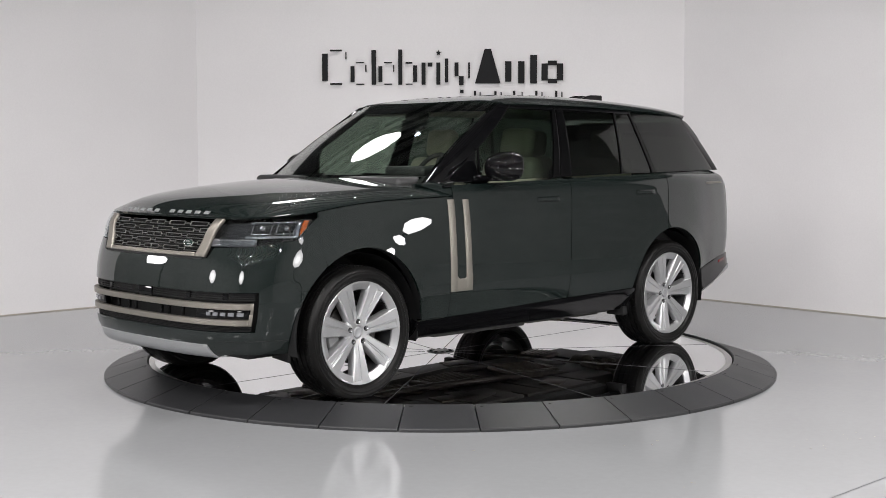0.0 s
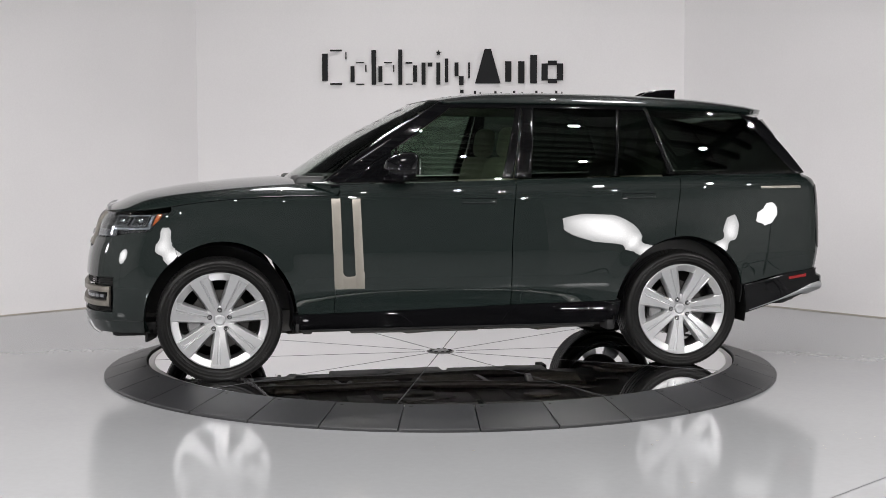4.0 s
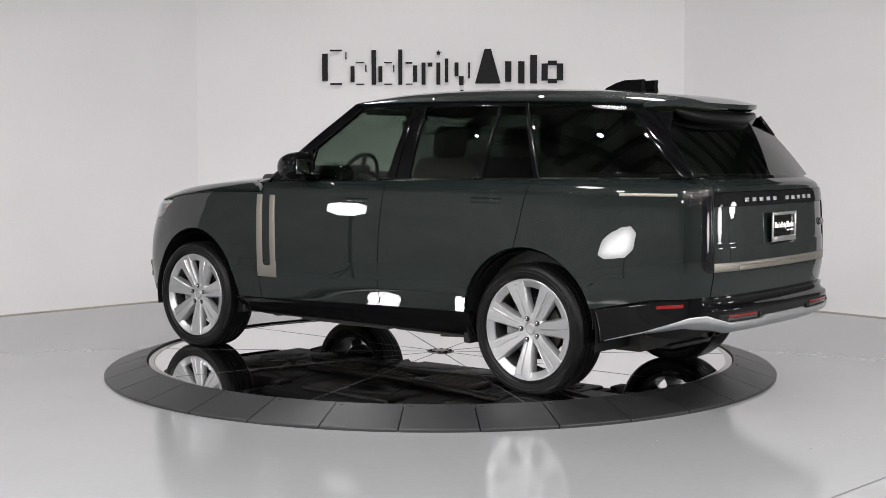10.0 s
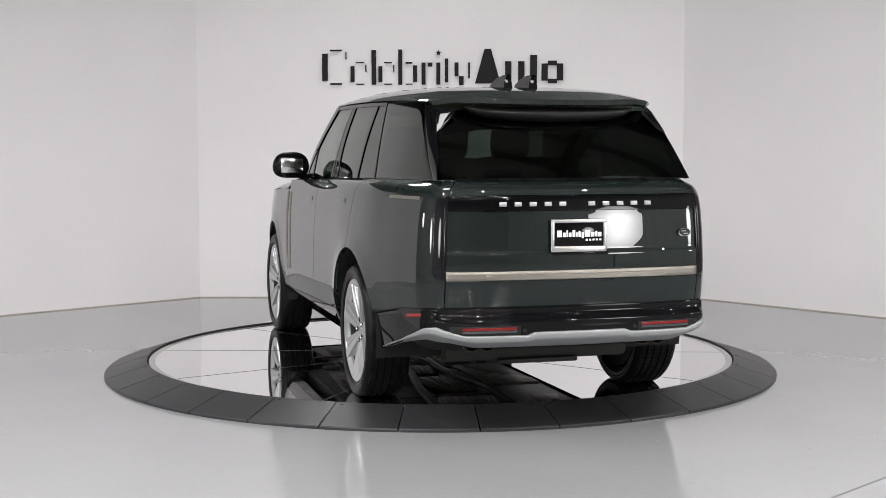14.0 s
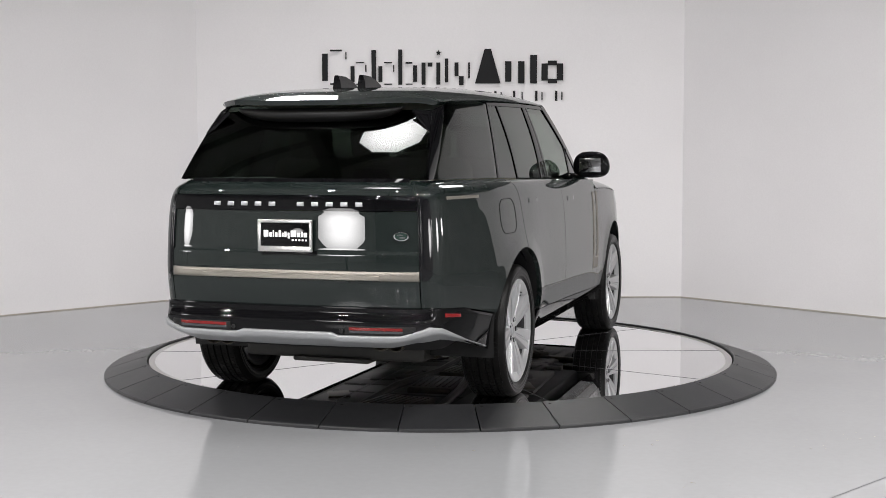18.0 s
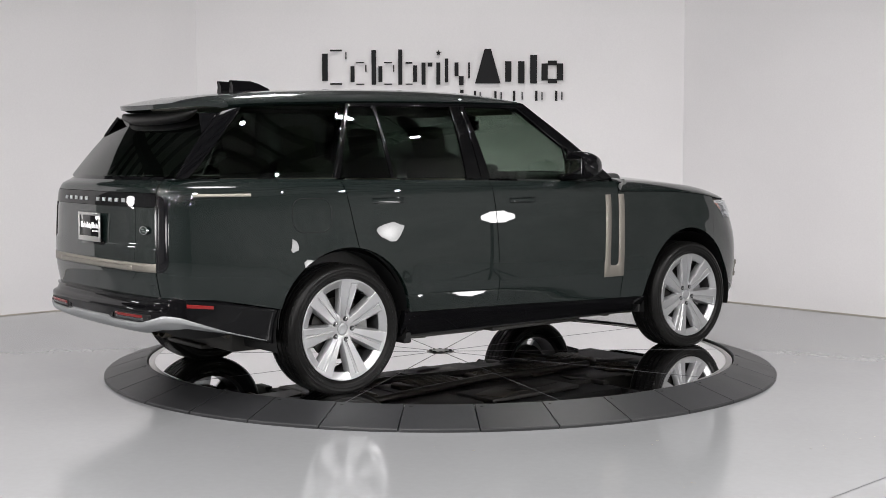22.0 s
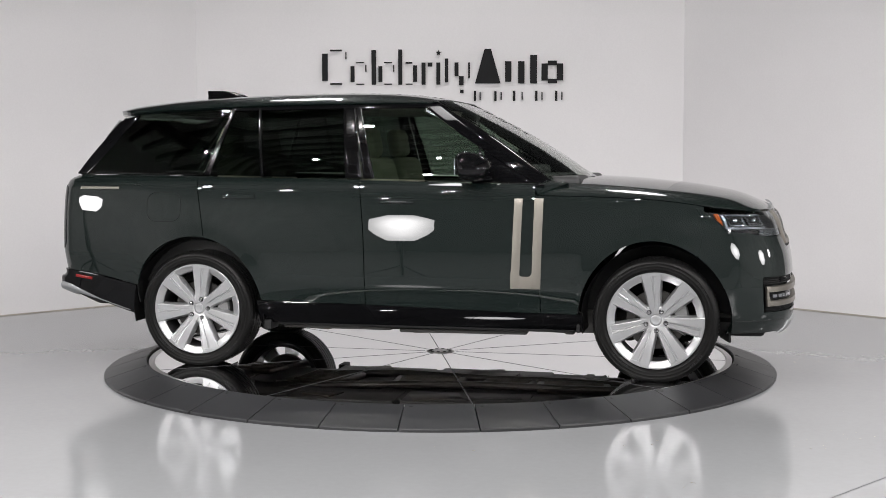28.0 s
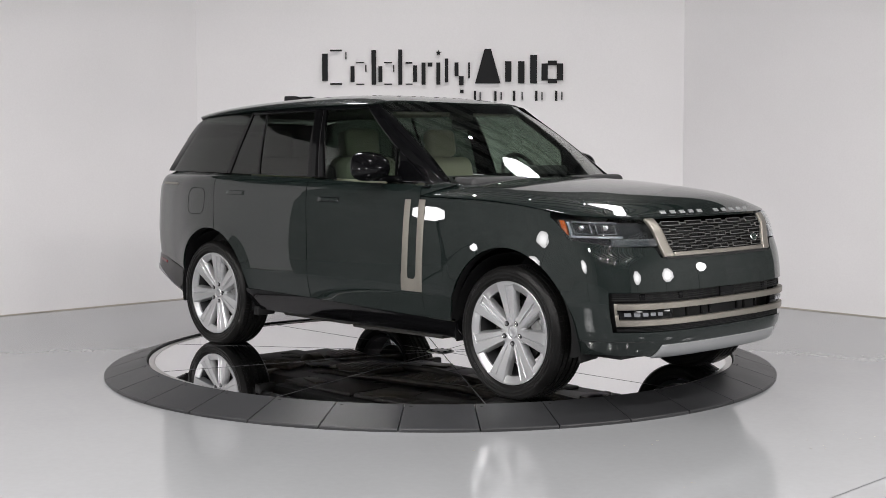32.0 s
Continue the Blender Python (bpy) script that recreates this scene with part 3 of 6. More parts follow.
def flank(car, side):
    lbl = "dark green painted"
    # front wing, from the door to the bumper joint
    def wing_front(z):
        return 1.965 - 0.10 * (1.10 - np.asarray(z)) / 0.27
    def wing_low(x):
        x = np.asarray(x, float)
        return np.where(np.abs(x - ARCH_F) < ARCH_WF, np.maximum(arch_z(x, ARCH_F), SILL_Z(x)), SILL_Z(x))
    xs = np.concatenate([[0], np.linspace(0.008, 0.20, 6), np.linspace(0.205, 0.30, 14), np.linspace(0.31, 0.99, 34), [1]])
    vs, fs = shell(side_panel(lambda z: DOOR_F(z) + GAP, wing_front, wing_low, lambda x: SHUT(x) - GAP), xs, steps(40), 0.014, 0.0, side)
    part("front_wing", mesh("front_wing", vs, fs, M_PAINT, angle=50), car)
    # doors
    skin_door = {}
    skin_door["front_door"] = skin("front_door", car, M_PAINT, side_panel(lambda z: DOOR_M(z) + GAP, lambda z: DOOR_F(z) - GAP, SILL_Z, lambda x: BELT(x) - 0.012), 26, 44, side, 0.03, 0.0)
    def rear_low(x):
        x = np.asarray(x, float)
        return np.where(x < ARCH_R + ARCH_WR, np.maximum(arch_z(x, ARCH_R), SILL_Z(x)), SILL_Z(x))
    xs = np.concatenate([[0], np.linspace(0.004, 0.30, 20), np.linspace(0.31, 0.40, 16), np.linspace(0.42, 0.994, 24), [1]])
    def rear_edge(z):
        return np.interp(np.asarray(z, float), [0.3, 0.90, 1.11, 1.335], [-1.510, -1.522, -1.558, -1.598]) + GAP
    vs, fs = shell(side_panel(rear_edge, lambda z: DOOR_M(z) - GAP, rear_low, lambda x: BELT(x) - 0.012), xs, steps(44), 0.03, 0.0, side)
    skin_door["rear_door"] = part("rear_door", mesh("rear_door", vs, fs, M_PAINT, angle=50), car)
    # rear quarter, round to the tail lamp
    def q_low(x):
        x = np.asarray(x, float)
        lip = np.interp(x, [-2.75, -2.45, -2.06], [0.655, 0.635, 0.56])
        return np.where(x > ARCH_R - ARCH_WR, np.maximum(arch_z(x, ARCH_R), lip), lip)
    se = float(s_tail(0.748))
    def quarter(u, v):
        z = bent(0.6, 1.335, v)
        for _ in range(3):
            s0 = s_at_x(rear_edge(z) - 2 * GAP)
            s = bent(s0, se, u)
            x = np.interp(s, OS, OX)
            z = bent(q_low(x), BELT(x) - 0.006, v)
        return body(s, z)
    xs = np.concatenate([[0], np.linspace(0.006, 0.36, 20), np.linspace(0.37, 0.47, 16), np.linspace(0.49, 0.994, 22), [1]])
    vs, fs = shell(quarter, xs, steps(44), 0.014, 0.0, side)
    part("rear_quarter_panel", mesh("rear_quarter_panel", vs, fs, M_PAINT, angle=50), car)
    # black sill
    def sill(u, v):
        x = bent(-1.145, 1.12, u)
        z = bent(0.315, 1.0, 0) + (SILL_Z(x) - GAP - 0.315) * v
        p = body(s_at_x(x), SILL_Z(x) + 0 * v)
        p[..., 2] = z
        p[..., 1] += -0.003 - 0.075 * (1 - v) ** 1.4
        return p
    skin("sill", car, M_BLACK, sill, 20, 8, side, 0.05, 0.004, 0.003, "gloss black side sill")
    # shoulder between door top and glass
    def shoulder(u, v):
        x = bent(-2.52, 0.86, u)
        a = body(s_at_x(x), BELT(x) - 0.012)
        g = house(x, -0.02)
        g[..., 1] -= 0.01
        r = a + (g - a) * v[..., None]
        return r
    skin("shoulder_trim", car, M_BLACK, shoulder, 40, 2, side, 0.01, 0.0, 0.0, "gloss black waist strip", ref=(0, 0, 0.5))
    # handles, flush with a fine black outline
    for x0, x1, z in ((-0.260, -0.018, 1.172), (-1.398, -1.151, 1.197)):
        host = skin_door["front_door" if x0 > -1 else "rear_door"]
        skin("handle_surround", host, M_BLACK, lambda u, v: body(s_at_x(bent(x0, x1, u)), z - 0.019 + 0.038 * v), 6, 3, side, 0.006, 0.001, 0.0008, "", 0.03, 0.1)
        skin("door_handle", host, M_PAINT, lambda u, v: body(s_at_x(bent(x0 + 0.006, x1 - 0.006, u)), z - 0.014 + 0.028 * v), 6, 3, side, 0.006, 0.002, 0.003, "flush green door handle", 0.03, 0.1)
    # side vent: a long U of satin metal
    def u_leg(xt, xb, w, z0, z1):
        return lambda u, v: body(s_at_x(bent(xb, xt, v) + w * u), bent(z0, z1, v))
    vent = new("side_vent")
    vent.parent = car
    skin("front_bar", vent, M_CHAMP, u_leg(0.801, 0.784, 0.060, 0.596, 1.195), 2, 14, side, 0.006, 0.001, 0.004, "satin champagne metal", 0.04, 0.004)
    skin("rear_bar", vent, M_CHAMP, u_leg(0.667, 0.645, 0.056, 0.61, 1.193), 2, 14, side, 0.006, 0.001, 0.004, "satin champagne metal", 0.04, 0.004)
    skin("foot_bar", vent, M_CHAMP, lambda u, v: body(s_at_x(bent(0.643, 0.844, u)), bent(0.594, 0.676 + 0.030 * (1 - np.sqrt(np.clip(1 - (np.clip(np.abs(u - 0.49) - 0.08, 0, 0.14) / 0.14) ** 2, 0, 1))), v)), 24, 3, side, 0.006, 0.001, 0.0035, "satin champagne metal", 0.02, 0.04)
    tagged(vent, "satin champagne U-shaped side vent trim")
    # bright strip towards the tail
    skin("side_strip", car, M_CHAMP, lambda u, v: body(s_at_x(bent(-2.57, -2.225, u)), bent(1.240, 1.257, v)), 10, 2, side, 0.008, 0.001, 0.006, "slim satin metal strip", 0.02, 0.08)
    # red side marker on the bumper
    # wheel house
    for c in (AXLE, -AXLE):
        vs, fs = lathe([(0.490, 0.56), (0.490, 0.975)], 28, "y", -12, 192)
        w, q = lathe([(0.490, 0.56), (0.05, 0.56)], 28, "y", -12, 192)
        vs, fs = joined([(vs, fs), (w, q)])
        part("wheel_house", mesh("wheel_house", [(x + c, y * side, z + HUB_Z) for x, y, z in vs], fs, M_PLASTIC), car, "black wheel-arch liner")
        # arch lip
        cc = ARCH_F if c > 0 else ARCH_R
        def lip(u, v, cc=cc):
            a = np.radians(bent(4.0, 176.0, u))
            if cc < 0:
                a = np.radians(bent(9.0, 176.0, 1 - u))
            w, h = (ARCH_WF, ARCH_HF) if cc > 0 else (ARCH_WR, ARCH_HR)
            x, z = cc + w * np.cos(a), HUB_Z + h * np.sin(a)
            p = body(s_at_x(x), z)
            p[..., 1] += -0.004 - 0.075 * v
            return p
        skin("arch_lip", car, M_PLASTIC, lip, 40, 2, side, 0.006, 0.0, 0.0, "black inner arch lip", ref=(cc, 0, 2.0))


TAPER = curve_fn([(-2.75, 0.80), (-2.5, 0.868), (-2.2, 0.92), (-1.6, 0.972), (-0.9, 0.995), (0.0, 1.0), (0.5, 0.99), (0.9, 0.965), (1.2, 0.94)])
GUTTER = curve_fn([(-2.55, 1.730), (-2.2, 1.778), (-1.75, 1.803), (-1.38, 1.815), (-0.9, 1.825), (-0.4, 1.830), (0.02, 1.831), (0.4, 1.830)])


def house(x, v):
    """The greenhouse side at x, from the waist (v = 0) to the roof gutter (v = 1)."""
    x, v = np.asarray(x, float), np.asarray(v, float)
    z = BELT(x) + (GUTTER(x) - BELT(x)) * v
    crown = 0.016 - 0.011 * smooth01((-1.0 - x) / 0.5)
    y = (0.885 - 0.138 * v + crown * np.sin(np.pi * np.clip(v, 0, 1))) * TAPER(x)
    return np.stack(np.broadcast_arrays(x, y, z), -1)


def pane(xb0, xt0, xb1, xt1, v0=0.0, v1=1.0):
    """A slanting piece of the greenhouse side: rear edge xb0 (bottom) to xt0 (top), front edge xb1 to xt1."""
    def f(u, v):
        w = bent(v0, v1, v)
        return house(bent(bent(xb0, xt0, w), bent(xb1, xt1, w), u), w)
    return f


# the windscreen pillar's line: its front edge, from the cowl to the roof
def pillar_x(v):
    return 0.905 - 0.80 * v - 0.035 * np.sin(np.pi * v)


def greenhouse(car, side):
    gl, bl = "tinted side window", "gloss black pillar"
    def a_pillar(u, v):
        x1 = pillar_x(v)
        return house(bent(x1 - 0.125, x1, u), v)
    skin("windscreen_pillar", car, M_BLACK, a_pillar, 6, 20, side, 0.03, 0.001, 0.004, bl, 0.03, 0.01)
    def front_glass(u, v):
        w = bent(0.0, 0.955, v)
        x1 = pillar_x(w) - 0.127
        return house(bent(bent(-0.325, -0.485, w), x1, u), w)
    skin("front_window", car, G_CLEAR, front_glass, 16, 14, side, 0.004, 0.0, -0.004, "lightly green front side window", 0.01, 0.01)
    def sail(u, v):
        w = bent(0.0, 0.42, v)
        x1 = pillar_x(w) - 0.120
        return house(bent(bent(0.44, 0.425, w), x1, u), w)
    skin("sail_panel", car, M_BLACK, sail, 5, 8, side, 0.01, 0.001, -0.001, "gloss black mirror sail panel", 0.02, 0.02)
    skin("window_bar", car, M_PILLAR, pane(0.425, 0.345, 0.44, 0.36, 0.0, 0.60), 2, 8, side, 0.012, 0.0003, 0.001, "", 0.1, 0.02)
    skin("door_pillar", car, M_PILLAR, pane(-0.405, -0.500, -0.328, -0.462), 4, 14, side, 0.02, 0.0006, 0.002, bl, 0.03, 0.01)
    skin("door_pillar", car, M_PILLAR, pane(-0.535, -0.585, -0.412, -0.506), 4, 14, side, 0.02, 0.0006, 0.002, bl, 0.03, 0.01)
    skin("rear_window", car, G_DARK, pane(-1.138, -1.195, -0.537, -0.587, 0.0, 0.955), 12, 12, side, 0.004, 0.0, -0.004, "dark privacy glass", 0.01, 0.01)
    skin("window_bar", car, M_PILLAR, pane(-1.158, -1.215, -1.136, -1.193), 2, 12, side, 0.014, 0.0003, 0.002, "", 0.1, 0.02)
    skin("quarter_light", car, G_DARK, pane(-1.545, -1.385, -1.158, -1.215, 0.0, 0.955), 8, 12, side, 0.004, 0.0, -0.004, "dark privacy glass", 0.01, 0.01)
    skin("rear_pillar", car, M_PILLAR, pane(-1.590, -1.412, -1.547, -1.387), 3, 14, side, 0.02, 0.0006, 0.002, bl, 0.05, 0.01)
    def q_glass(u, v):
        xr = -2.545 + 0.40 * v - 0.01 * np.sin(np.pi * v)
        return house(bent(xr, bent(-1.600, -1.420, v), u), v * 0.985)
    skin("quarter_window", car, G_DARK, q_glass, 16, 14, side, 0.004, 0.001, 0.0, "large dark rear quarter window", 0.01, 0.01)
    def d_pillar(u, v):
        xr = -2.545 + 0.40 * v
        a = house(xr, v * 0.985)
        b = rear_glass_edge(v)
        w = u[..., None]
        m = (a + b) / 2 + np.array([-0.006, 0.004, 0.0])
        return a * (1 - w) ** 2 + 2 * m * w * (1 - w) + b * w ** 2
    skin("tail_pillar", car, M_BLACK, d_pillar, 6, 14, side, 0.02, 0.0005, 0.0, bl, 0.03, 0.01)
    # door frame along the gutter
    def rail(u, v):
        x = bent(-1.41, 0.10, u)
        return house(x, bent(0.955, 1.0, v))
    skin("door_top_frame", car, M_BLACK, rail, 30, 2, side, 0.02, 0.0005, 0.002, "gloss black upper door frame", 0.01, 0.1)


def rear_glass_edge(v):
    x = -2.622 + 0.335 * v - 0.015 * np.sin(np.pi * v)
    y = 0.755 - 0.085 * v
    z = 1.352 + (1.742 - 1.352) * v
    return np.stack(np.broadcast_arrays(x, y, z), -1)


ROOF = curve_fn([(-2.50, 1.790), (-2.3, 1.842), (-2.0, 1.882), (-1.5, 1.914), (-1.0, 1.929), (-0.5, 1.930), (-0.2, 1.917), (0.02, 1.890), (0.12, 1.870), (0.25, 1.840)])


def roof_point(x, w):
    """w: 0 at the centre line, 1 at the gutter."""
    yg = 0.750 * TAPER(x)
    zg, zc = GUTTER(x) + 0.012, ROOF(x)
    z = zg + (zc - zg) * (1 - np.abs(w) ** 4.0) ** 0.72
    return np.stack(np.broadcast_arrays(x, yg * w, z), -1)


def top(car):
    def front_edge(w):
        return 0.165 - 0.115 * w * w
    def roof(u, v):
        w = bent(-1.0, 1.0, v)
        w = np.sign(w) * np.abs(w) ** 0.75
        return roof_point(bent(-2.22, front_edge(w), u), w)
    skin("roof", car, M_PAINT, roof, 60, 40, 1, 0.03, 0.0, 0.0, "dark green roof skin", 0.004, 0.01, ref=(0, 0, 0))
    def spoiler(u, v):
        w = bent(-1.0, 1.0, v)
        w = np.sign(w) * np.abs(w) ** 0.75
        x = bent(-2.470 + 0.205 * np.abs(w) ** 3.5, -2.226, u)
        return roof_point(x, w * bent(0.962, 0.995, u))
    skin("roof_spoiler", car, M_PAINT, spoiler, 10, 40, 1, 0.03, 0.0, 0.0, "dark green roof spoiler", 0.03, 0.01, ref=(-2, 0, 0))
    for side in (1, -1):
        def fin(u, v):
            k = bent(0.66, 0.975, u)
            a = rear_glass_edge(k)
            d = np.array([-0.23, -0.30, 0.02]) * (v * (k - 0.66))[..., None]
            return a + np.array([-0.004, 0.0, 0.004]) + d
        skin("spoiler_fin", car, M_BLACK, fin, 6, 4, side, 0.02, 0.003, 0.0, "gloss black spoiler side fin", 0.03, 0.05, ref=(-2, 0, 1.5))
        vs, fs = fin_mesh()
        part("roof_antenna", mesh("roof_antenna", [(x - 1.630, y + 0.081 * side + 0.008, z + 1.907) for x, y, z in vs], fs, M_BLACK), car, "gloss black shark-fin aerial")
    def pod(u, v):
        w = bent(-1.0, 1.0, u)
        e = np.sqrt(np.clip(1 - np.abs(w) ** 2.6, 0, 1))
        a = np.pi * bent(0.05, 0.95, v)
        return np.stack([-2.345 - 0.085 * e * np.sin(a) - 0.02 * (1 - w * w), 0.52 * w, 1.752 + (0.010 - 0.050 * e) + 0.045 * e * np.cos(a)], -1)
    skin("wiper_pod", car, M_TYRE, pod, 24, 8, 1, 0.01, 0.0, 0.0, "black wiper pod under the spoiler", 0.02, 0.02, ref=(-2.2, 0, 1.8))
    # windscreen
    def screen(u, v):
        w = bent(-1.0, 1.0, u)
        base = np.stack([1.115 - 0.225 * w * w, 0.835 * w, 1.312 - 0.012 * w * w], -1)
        e = front_edge(w)
        head = roof_point(e, w * 0.965)
        head[..., 2] -= 0.004
        p = base + (head - base) * v[..., None]
        bulge = np.sin(np.pi * v) * 0.030
        p[..., 0] += bulge * 0.6
        p[..., 2] += bulge * 0.7
        return p
    skin("windscreen", car, G_SCREEN, screen, 30, 18, 1, 0.005, 0.0, 0.0, "clear laminated windscreen", 0.01, 0.01, ref=(0, 0, 1.0))
    def header(u, v):
        return screen(u, bent(0.88, 1.0, v)) - np.array([0.006, 0, 0.010])
    skin("windscreen_header", car, M_BLACK, header, 30, 3, 1, 0.006, 0.0, 0.0, "black upper windscreen band", 0.01, 0.1, ref=(0, 0, 1.0))
    for w0, w1 in ((-1.0, -0.955), (0.955, 1.0)):
        def frit(u, v, w0=w0, w1=w1):
            return screen(bent((w0 + 1) / 2, (w1 + 1) / 2, u), v) - np.array([0.004, 0, 0.006])
        skin("windscreen_border", car, M_BLACK, frit, 3, 18, 1, 0.005, 0.0, 0.0, "black printed windscreen border", 0.05, 0.01, ref=(0, 0, 1.0))
    for side in (1, -1):
        def cover(u, v):
            a = screen(np.ones_like(u) * 0.995, v)
            b = house(pillar_x(v), v)
            m = (a + b) / 2 + np.array([0.010, 0.012, 0.006])
            w = u[..., None]
            return a * (1 - w) ** 2 + 2 * m * w * (1 - w) + b * w ** 2
        skin("pillar_cover", car, M_BLACK, cover, 6, 20, side, 0.012, 0.0, 0.002, "gloss black windscreen pillar cover", 0.02, 0.01, ref=(0, 0, 1.0))
    def frit_low(u, v):
        return screen(bent(0.04, 0.96, u), bent(0.0, 0.07, v)) - np.array([0.004, 0, 0.006])
    skin("windscreen_border", car, M_BLACK, frit_low, 30, 3, 1, 0.005, 0.0, 0.0, "black printed windscreen border", 0.01, 0.05, ref=(0, 0, 1.0))
    for side in (1, -1):
        def foot(u, v):
            q = [np.array(c) for c in ((0.790, 0.972, 1.276), (0.862, 0.858, 1.312), (0.822, 1.004, 1.222), (1.010, 0.862, 1.296))]
            u, v = u[..., None], v[..., None]
            return (q[0] * (1 - u) + q[1] * u) * (1 - v) + (q[2] * (1 - u) + q[3] * u) * v + np.array([0.0, 0.012, 0.010]) * (np.sin(np.pi * u) * np.sin(np.pi * v))
        skin("pillar_foot", car, M_PAINT, foot, 8, 8, side, 0.03, 0.0, 0.0, "dark green panel at the pillar's foot", 0.02, 0.02, ref=(0.9, 0, 0.9))
    def cowl(u, v):
        w = bent(-1.0, 1.0, u)
        a = np.stack([1.150 - 0.225 * w * w, 0.80 * w, 1.285 - 0.03 * w * w], -1)
        b = np.stack([1.040 - 0.225 * w * w, 0.78 * w, 1.300 - 0.02 * w * w], -1)
        return a + (b - a) * v[..., None]
    skin("cowl", car, M_TYRE, cowl, 24, 3, 1, 0.03, 0.002, 0.0, "black wiper cowl", 0.02, 0.05, ref=(0, 0, 0.9))
    def back_header(u, v):
        w = 2 * u - 1
        return back(u, bent(0.74 - 0.12 * w ** 4, 1.0, v)) + np.array([0.010, 0, -0.004])
    # rear window
    def back(u, v):
        w = bent(-1.0, 1.0, u)
        e = rear_glass_edge(v)
        x = e[..., 0] - 0.080 * (1 - w * w) * (1 - 0.35 * v)
        return np.stack([x, e[..., 1] * w, e[..., 2]], -1)
    skin("rear_screen", car, G_DARK, back, 24, 14, 1, 0.005, 0.0, 0.0, "dark rear window", 0.01, 0.01, ref=(-1.5, 0, 1.4))
    skin("rear_screen_header", car, M_BLACK, back_header, 24, 3, 1, 0.006, 0.0, 0.0, "black upper band of the rear window", 0.01, 0.05, ref=(-1.5, 0, 1.4))


def fin_mesh():
    prof = [(0.07, -0.02), (0.03, 0.018), (-0.03, 0.045), (-0.10, 0.062), (-0.245, 0.064), (-0.235, 0.03), (-0.240, -0.03)]
    vs, fs = [], []
    n = len(prof)
    for y, q in ((0.030, 0), (0.016, 1), (-0.016, 1), (-0.030, 0)):
        for x, z in prof:
            k = max(0.0, z) / 0.064
            yy = (0.030 - 0.016 * k) * (1 if y > 0 else -1) * (1.0 if not q else 0.55)
            vs.append((x, yy, z + (0.002 if q else -0.004 * k)))
    for i in range(3):
        for k in range(n):
            fs.append((i * n + k, i * n + (k + 1) % n, (i + 1) * n + (k + 1) % n, (i + 1) * n + k))
    fs.append(tuple(range(n - 1, -1, -1)))
    fs.append(tuple(range(3 * n, 4 * n)))
    return vs, fs


HOOD = curve_fn([(0.8, 1.322), (1.1, 1.332), (1.302, 1.324), (1.594, 1.300), (1.889, 1.264), (2.144, 1.212), (2.30, 1.160), (2.38, 1.128), (2.44, 1.098), (2.5, 1.09)])


def nose(car):
    # bonnet: rings that shrink from the outline towards the cowl
    sc = float(s_at_x(0.815))
    def bonnet(u, v):
        s = bent(0.0, sc, np.abs(2 * u - 1))
        sg = np.where(u < 0.5, 1.0, -1.0)
        z = SHUT(np.interp(s, OS, OX)) + GAP
        p = body(s, z)
        x0, y0 = p[..., 0], p[..., 1]
        k = s / sc
        xin, yin = 1.30 - 0.225 * (0.86 * k) ** 2 - 0.15, 0.86 * k ** 1.15
        w = v ** 1.6
        x, y = x0 + (xin - x0) * w, y0 + (yin - y0) * w
        so = s_at_x(np.clip(x, 0.5, 2.45))
        # roll from the edge height to the crown
        d = np.clip(w * np.hypot(xin - x0, yin - y0) / 0.26, 0, 1)
        zz = z + (np.maximum(HOOD(x) - 0.055 * (np.abs(y) / 0.9) ** 2.2, z) - z) * (1 - (1 - d) ** 2.4) ** 0.62
        return np.stack([x, y * sg, zz], -1)
    us = np.concatenate([np.linspace(0, 0.5, 46), np.linspace(0.5, 1.0, 46)[1:]])
    vs, fs = shell(bonnet, us, np.concatenate([[0, 0.03], np.linspace(0.07, 1, 28)]), 0.015, 0.0, 1, 0.0, (1.2, 0, 0.3))
    part("bonnet", mesh("bonnet", vs, fs, M_PAINT, angle=60), car, "dark green clamshell bonnet")

    for side in (1, -1):
        front_half(car, side)
    # lettering bars on the bonnet's leading edge
    for y in letter_row(0.457, 0.046):
        def bar(u, v, y=y):
            yy = y + 0.044 * (u - 0.5)
            sg = np.sign(yy)
            p = body(s_nose(np.abs(yy)), 1.118 + 0 * v)
            p[..., 1] *= sg
            d = 0.020 + 0.022 * v
            p[..., 0] -= d * 0.72
            p[..., 2] += d * 0.74
            return p
        skin("lettering_bar", car, M_SILVER, bar, 3, 2, 1, 0.006, 0.001, 0.005, "plain satin metal bar", 0.05, 0.05, ref=(1.5, 0, 0.5))


def letter_row(half, w):
    """Centres of five and five evenly spaced bars with a gap in the middle."""
    step = (2 * half - w) / 10.0
    return [half - w / 2 - step * k for k in (0, 1, 2, 3, 4, 6, 7, 8, 9, 10)]


def lamp_low(y):
    """Lower edge of grille and lamps along the nose, over the half width."""
    return np.interp(y, [0.0, 0.50, 0.575, 0.60, 0.80, 0.945, 0.968, 0.975], [0.874, 0.876, 0.884, 0.945, 0.948, 0.984, 1.11, 1.135])


